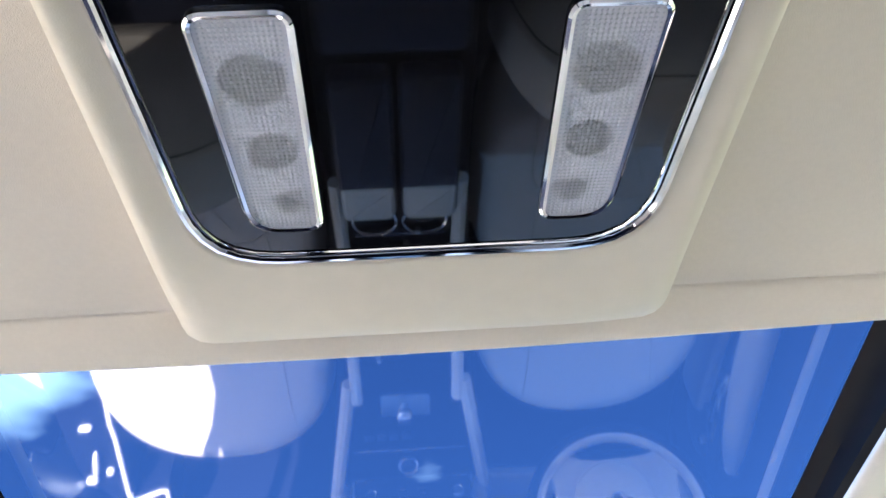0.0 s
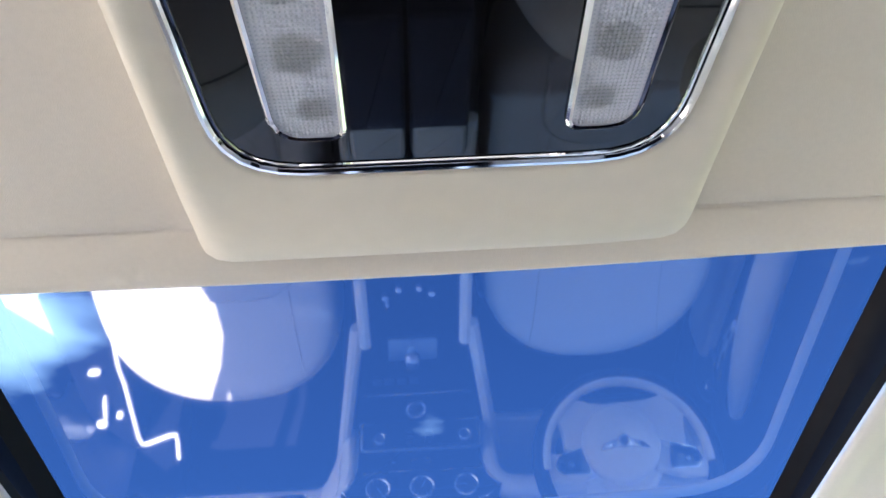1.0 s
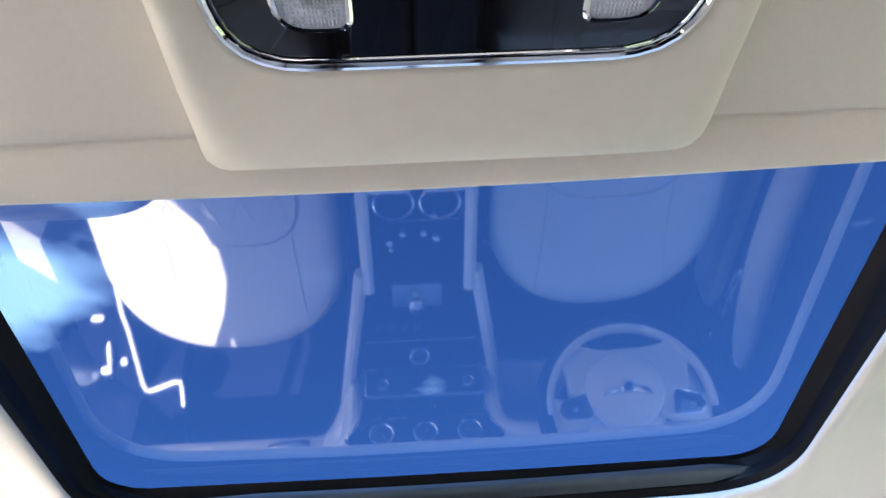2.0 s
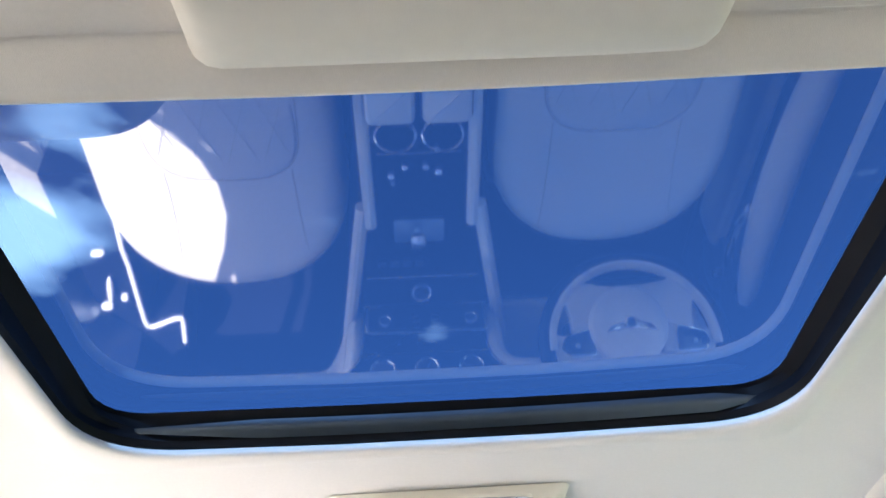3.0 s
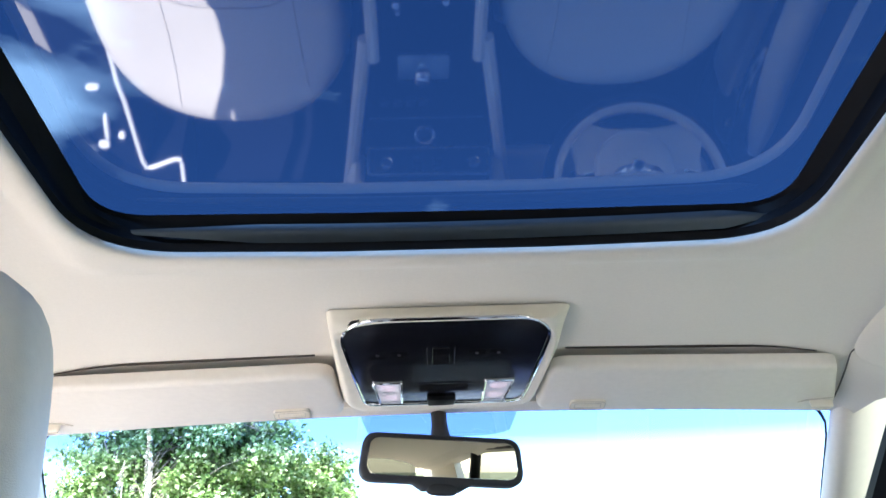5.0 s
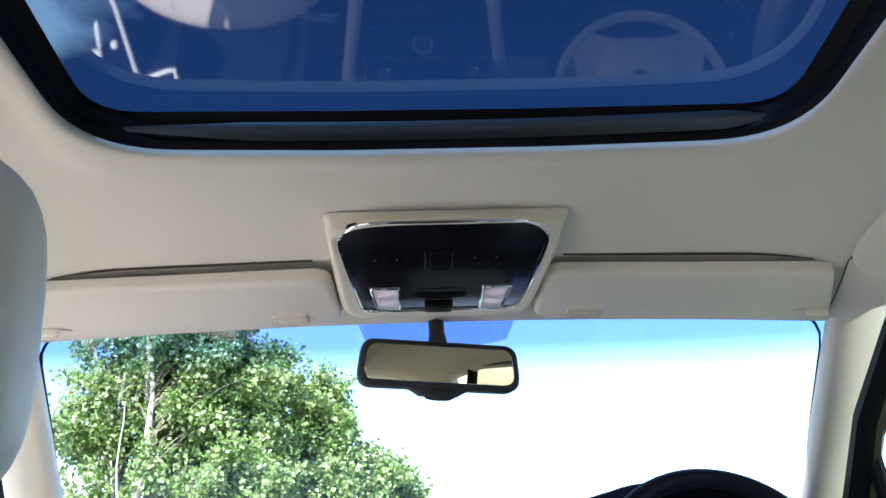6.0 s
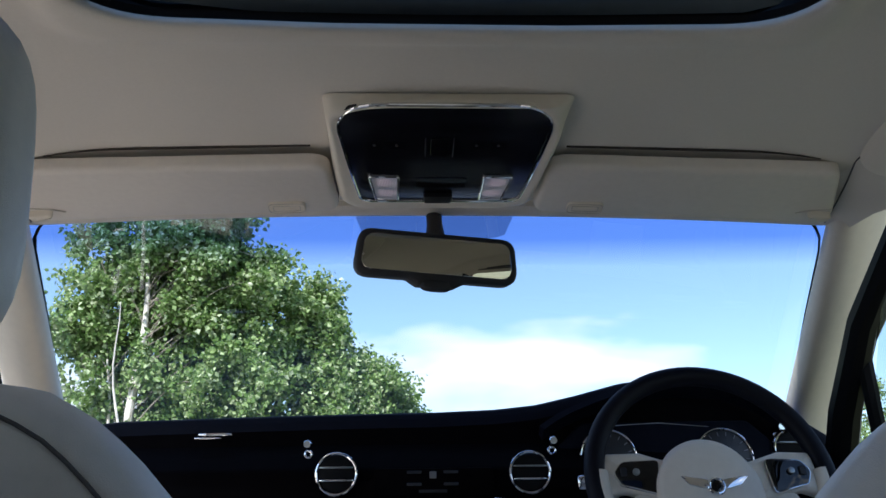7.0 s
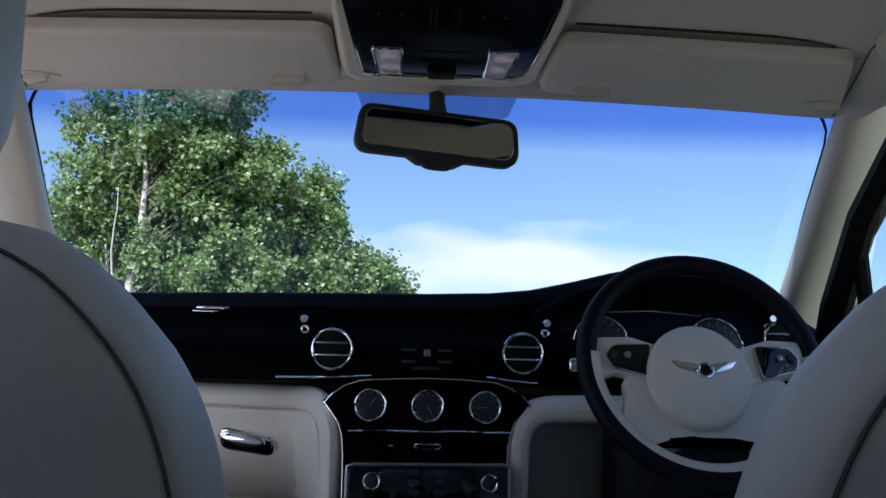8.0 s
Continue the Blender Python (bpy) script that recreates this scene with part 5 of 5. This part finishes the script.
half_web = [(0.072, -0.020), (0.130, -0.026), (0.129, -0.060), (0.136, -0.090), (0.160, -0.090), (0.116, -0.146), (0.098, -0.140), (0.068, -0.131), (0.030, -0.127)]
web = rounded(half_web + [(-x, y) for x, y in half_web[::-1]], [0.01, 0.014, 0.03, 0.012, 0.004, 0.004, 0.02, 0.03, 0.02] + [0.02, 0.03, 0.02, 0.004, 0.004, 0.012, 0.03, 0.014, 0.01], 6)
part("lower_web", moved(slab(clockwise(web), 0.022, 0.005, lambda a, b, h: (a, b, -0.014 + h - 0.15 * max(0, math.hypot(a, b) - 0.15)), 4), HUB), CREAM, wheel, "cream leather lower spokes")
part("column_stalk", moved(tube([(-0.06, 0.005, -0.05), (-0.14, 0.02, -0.045), (-0.185, 0.03, -0.04)], [0.006, 0.006, 0.008], 10), HUB), CHROME, wheel, "chrome column stalk")
# winged badge as plain shapes
badge = part("badge", moved(ring_mesh(0.0115, 0.0028, 28, 8), HUB @ pose(-0.011, -0.030, 0.0440)), CHROME, wheel, "plain winged badge")
part("badge_disc", moved(disc(0.0105, 0.003, 0.001, 26), HUB @ pose(-0.011, -0.030, 0.0410)), BLACK_GLOSS, badge)
for s in (-1, 1):
    w = rounded([(s * 0.009, 0.007), (s * 0.020, 0.010), (s * 0.054, 0.015), (s * 0.040, 0.000), (s * 0.020, -0.006), (s * 0.009, -0.007)], 0.002, 3)
    if s > 0:
        w = w[::-1]
    part("badge_wing", moved(slab(w, 0.003, 0.001, lambda a, b, h: (a - 0.011, b - 0.027, 0.0410 + h)), HUB), CHROME, badge, "chrome wing")

# ---------------------------------------------------------------- rear-view mirror
MIR = pose(0.001, 1.680, 1.357, 90 + 7.5, 2.6, 8)
mirror = thing("rear_view_mirror", (0, 1.76, 1.44), "black-framed rear-view mirror on a stem at the windscreen", "mirror")
mpts = rounded([(-0.133, -0.038), (-0.126, 0.038), (0.124, 0.038), (0.134, -0.038), (0.047, -0.038), (0.030, -0.048), (-0.030, -0.048), (-0.047, -0.038)], [0.024, 0.024, 0.026, 0.026, 0.012, 0.008, 0.008, 0.012], 10)
area = sum(mpts[k - 1].x * mpts[k].y - mpts[k].x * mpts[k - 1].y for k in range(len(mpts)))
mpts = mpts if area > 0 else mpts[::-1]
part("housing", moved(slab(mpts, 0.030, 0.008, lambda a, b, h: (a, b, -0.022 + h)), MIR), BLACK_TRIM, mirror, "black plastic housing")
gpts = rounded([(-0.122, -0.029), (0.122, -0.029), (0.114, 0.029), (-0.116, 0.029)], 0.019, 10)
part("mirror_glass", moved(slab(gpts, 0.0105, 0.001, lambda a, b, h: (a, b, h)), MIR), MIRROR, mirror, "silvered mirror glass", smooth=False)
part("stem", tube([(0.0, 1.695, 1.365), (0.0, 1.712, 1.388), (0.0, 1.735, 1.412), (0.0, 1.765, 1.440), (0.0, 1.800, 1.470)], [0.026, 0.021, 0.016, 0.0135, 0.014], 16), BLACK_TRIM, mirror, "black stem")
part("sensor_pod", moved(box_form((0.05, 0.02, 0.02), 3, 5), MIR @ pose(0, -0.046, 0.0)), BLACK_TRIM, mirror, "black sensor pod")

# ---------------------------------------------------------------- sill and grab handles
for s in (-1, 1):
    sill = thing("door_sill", (s * 0.84, 1.6, 0.36), "carpeted door sill with a bright metal tread strip", "door sill", "door sills")
    part("sill_beam", slab(rounded([(s * 0.79, 0.95), (s * 0.91, 0.95), (s * 0.90, 2.40), (s * 0.79, 2.40)][::s], 0.02), 0.13, 0.02, lambda x, y, h: (x, y, 0.30 + h)), NAVY, sill, "dark leather-covered beam")
    part("tread_strip", slab(rounded([(s * 0.855, 1.20), (s * 0.885, 1.20), (s * 0.885, 1.98), (s * 0.855, 1.98)][::s], 0.01), 0.006, 0.002, lambda x, y, h: (x, y, 0.430 + h)), SATIN, sill, "satin metal tread strip")
# sun glints on the door fittings, painted in as white blocks
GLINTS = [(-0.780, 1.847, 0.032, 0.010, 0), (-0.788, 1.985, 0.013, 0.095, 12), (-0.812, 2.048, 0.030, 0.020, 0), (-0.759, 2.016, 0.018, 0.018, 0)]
kick = thing("kick_panel", (-0.72, 2.1, 0.36), "dark carpeted side of the footwell with a glint painted white along its edge", "kick panel")
EDGE = [(-0.705, 1.60), (-0.712, 1.75), (-0.722, 1.843), (-0.722, 1.90), (-0.738, 2.12), (-0.735, 2.150), (-0.722, 2.152), (-0.655, 2.121), (-0.640, 2.122), (-0.640, 2.140), (-0.653, 2.225), (-0.672, 2.42)]
part("carpet_side", slab([Vector(p) for p in EDGE] + [Vector((-0.845, 2.42)), Vector((-0.845, 1.60))], 0.235, 0.004, lambda x, y, h: (x, y, 0.36 + h)), CARPET, kick, "dark blue carpet")
# plain white stands in for sunlight on the metal edge
part("edge_trim", tube([(x, y, 0.600) for x, y in EDGE[:-1]], 0.0065, 8), TRAY_AND_GLINT, kick, "edge trim with its sunlit glint painted as plain white")
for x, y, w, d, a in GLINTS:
    part("fitting_glint", moved(box_form((w, d, 0.022), 3, 5), pose(x, y, 0.607, 0, 0, a)), TRAY_AND_GLINT, kick, "door fitting with its glint painted as plain white")
for s in (-1, 1):
    g = thing("grab_handle", (s * 0.66, 1.4, 1.42), "cream grab handle on the roof rail", "grab handle", "grab handles")
    part("handle", tube([(s * 0.640, 1.34, 1.412), (s * 0.630, 1.325, 1.395), (s * 0.626, 1.28, 1.386), (s * 0.626, 1.20, 1.386), (s * 0.630, 1.155, 1.395), (s * 0.640, 1.14, 1.412)], [0.016, 0.013, 0.011, 0.011, 0.013, 0.016], 12), CREAM_TRIM, g, "cream handle")
    part("housing", moved(box_form((0.130, 0.50, 0.070), 3.0, 10), pose(s * 0.652, 1.275, 1.444, 0, s * 22, 0)), LINING, g, "cream padded housing")


# ---------------------------------------------------------------- trees
def birch(x, y, height, crowns, leaves, seed, stems):
    rnd = random.Random(seed)
    tree = thing("birch_tree", (x, y, 0), "leafy birch tree with a white trunk", "tree", "birch trees")
    tips = []
    for k in range(stems):
        lean = Vector((rnd.uniform(-0.12, 0.12), rnd.uniform(-0.1, 0.1), 1)) if k else Vector((0.03, 0, 1))
        base = Vector((x + (0 if k == 0 else rnd.uniform(-0.5, 0.5)), y + (0 if k == 0 else rnd.uniform(-0.4, 0.4)), -0.05))
        h = height * (1 if k == 0 else rnd.uniform(0.6, 0.9))
        pts = [base + lean * h * i / 14 + Vector((0.10 * math.sin(i * 0.9 + k), 0.08 * math.cos(i * 1.1 + k), 0)) * (i / 14) for i in range(15)]
        part("trunk", tube(pts, [0.11 * (1 - i / 15.5) * (1 if k == 0 else 0.42) for i in range(15)], 10), BARK, tree, "white birch trunk")
        tips += pts[4:]
    limbs = bmesh.new()
    clumps = []
    for cx, cy, cz, rx, ry, rz, n in crowns:
        for _ in range(n):
            d = Vector((rnd.gauss(0, 1), rnd.gauss(0, 1), rnd.gauss(0, 1))).normalized()
            k = rnd.random() ** 0.45
            taper = 1 - 0.35 * max(0, d.z)
            clumps.append(Vector((cx + rx * d.x * k * taper, cy + ry * d.y * k * taper, cz + rz * d.z * k)))
    for c in clumps[::4]:
        start = min(tips, key=lambda q: (q - c).length + max(0, q.z - c.z + 0.6) * 3) + Vector((rnd.uniform(-0.05, 0.05), rnd.uniform(-0.05, 0.05), rnd.uniform(-0.3, 0.3)))
        mid = start.lerp(c, 0.5) + Vector((rnd.uniform(-0.15, 0.15), rnd.uniform(-0.15, 0.15), rnd.uniform(0.02, 0.34))) * (c - start).length
        tube([start, start.lerp(mid, 0.55) + Vector((0, 0, 0.03)), mid, mid.lerp(c, 0.5) + Vector((rnd.uniform(-0.06, 0.06), 0, 0.04)), c], [0.010, 0.009, 0.007, 0.005, 0.002], 5, bm=limbs)
    part("limbs", limbs, TWIG, tree, "thin pale limbs")
    verts, faces = [], []
    per = leaves // max(1, len(clumps))
    for c in clumps:
        # leaves hang along a few short twigs that fan out of the limb's end
        heart = Vector((x, y, c.z - 0.5))
        way = ((c - heart).normalized() + Vector((rnd.gauss(0, 0.4), rnd.gauss(0, 0.4), rnd.gauss(0.1, 0.4)))).normalized()
        twigs = [(way + Vector((rnd.gauss(0, 0.45), rnd.gauss(0, 0.45), rnd.gauss(0, 0.35)))).normalized() * rnd.uniform(0.25, 0.62) for _ in range(5)]
        for k in range(per):
            run = twigs[k % 5]
            u = rnd.uniform(-0.35, 1.0)
            wide = 0.085 * (1.15 - 0.6 * u)
            p = c + run * u + Vector((rnd.gauss(0, wide), rnd.gauss(0, wide), rnd.gauss(0, wide) - 0.10 * u * u))
            a = Vector((rnd.gauss(0.35, 0.8), rnd.gauss(0, 0.8), rnd.gauss(0, 0.6) - 0.5)).normalized()
            b = a.cross(Vector((rnd.gauss(0, 1), rnd.gauss(0, 1), rnd.gauss(0, 1)))).normalized()
            s = rnd.uniform(0.026, 0.056)
            i = len(verts)
            fold = a.cross(b) * s * 0.25
            verts += [p, p + a * s * 0.9 + b * s * 0.8 + fold, p + a * s * 2.0, p + a * s * 0.9 - b * s * 0.8 + fold]
            faces += [(i, i + 1, i + 2), (i, i + 2, i + 3)]
    me = bpy.data.meshes.new("crown")
    me.from_pydata([tuple(v) for v in verts], [], faces)
    me.materials.append(LEAF)
    crown = new("crown", me)
    crown.parent = tree
    crown.matrix_parent_inverse = tree.matrix_basis.inverted()
    tagged(crown, "green leaves in loose hanging clumps")
    return tree


birch(-4.30, 13.6, 6.5, [(-3.70, 14.2, 6.05, 0.90, 1.1, 1.35, 95), (-3.50, 14.3, 5.0, 1.40, 1.3, 1.3, 130), (-4.95, 14.1, 4.1, 0.80, 1.0, 1.5, 48), (-4.80, 14.0, 5.4, 0.65, 0.7, 0.6, 10), (-3.3, 14.3, 3.2, 1.9, 1.3, 1.5, 160)], 105000, 3, 3)
birch(-1.6, 15.2, 5.0, [(-1.80, 15.2, 4.25, 0.70, 0.9, 0.9, 60), (-1.25, 15.2, 3.3, 0.95, 1.0, 1.1, 75), (-0.60, 15.2, 2.7, 0.62, 0.9, 0.9, 45)], 40000, 8, 3)
birch(12.5, 24.0, 4.6, [(12.5, 24.0, 3.0, 1.6, 1.5, 1.8, 60)], 9000, 5, 2)
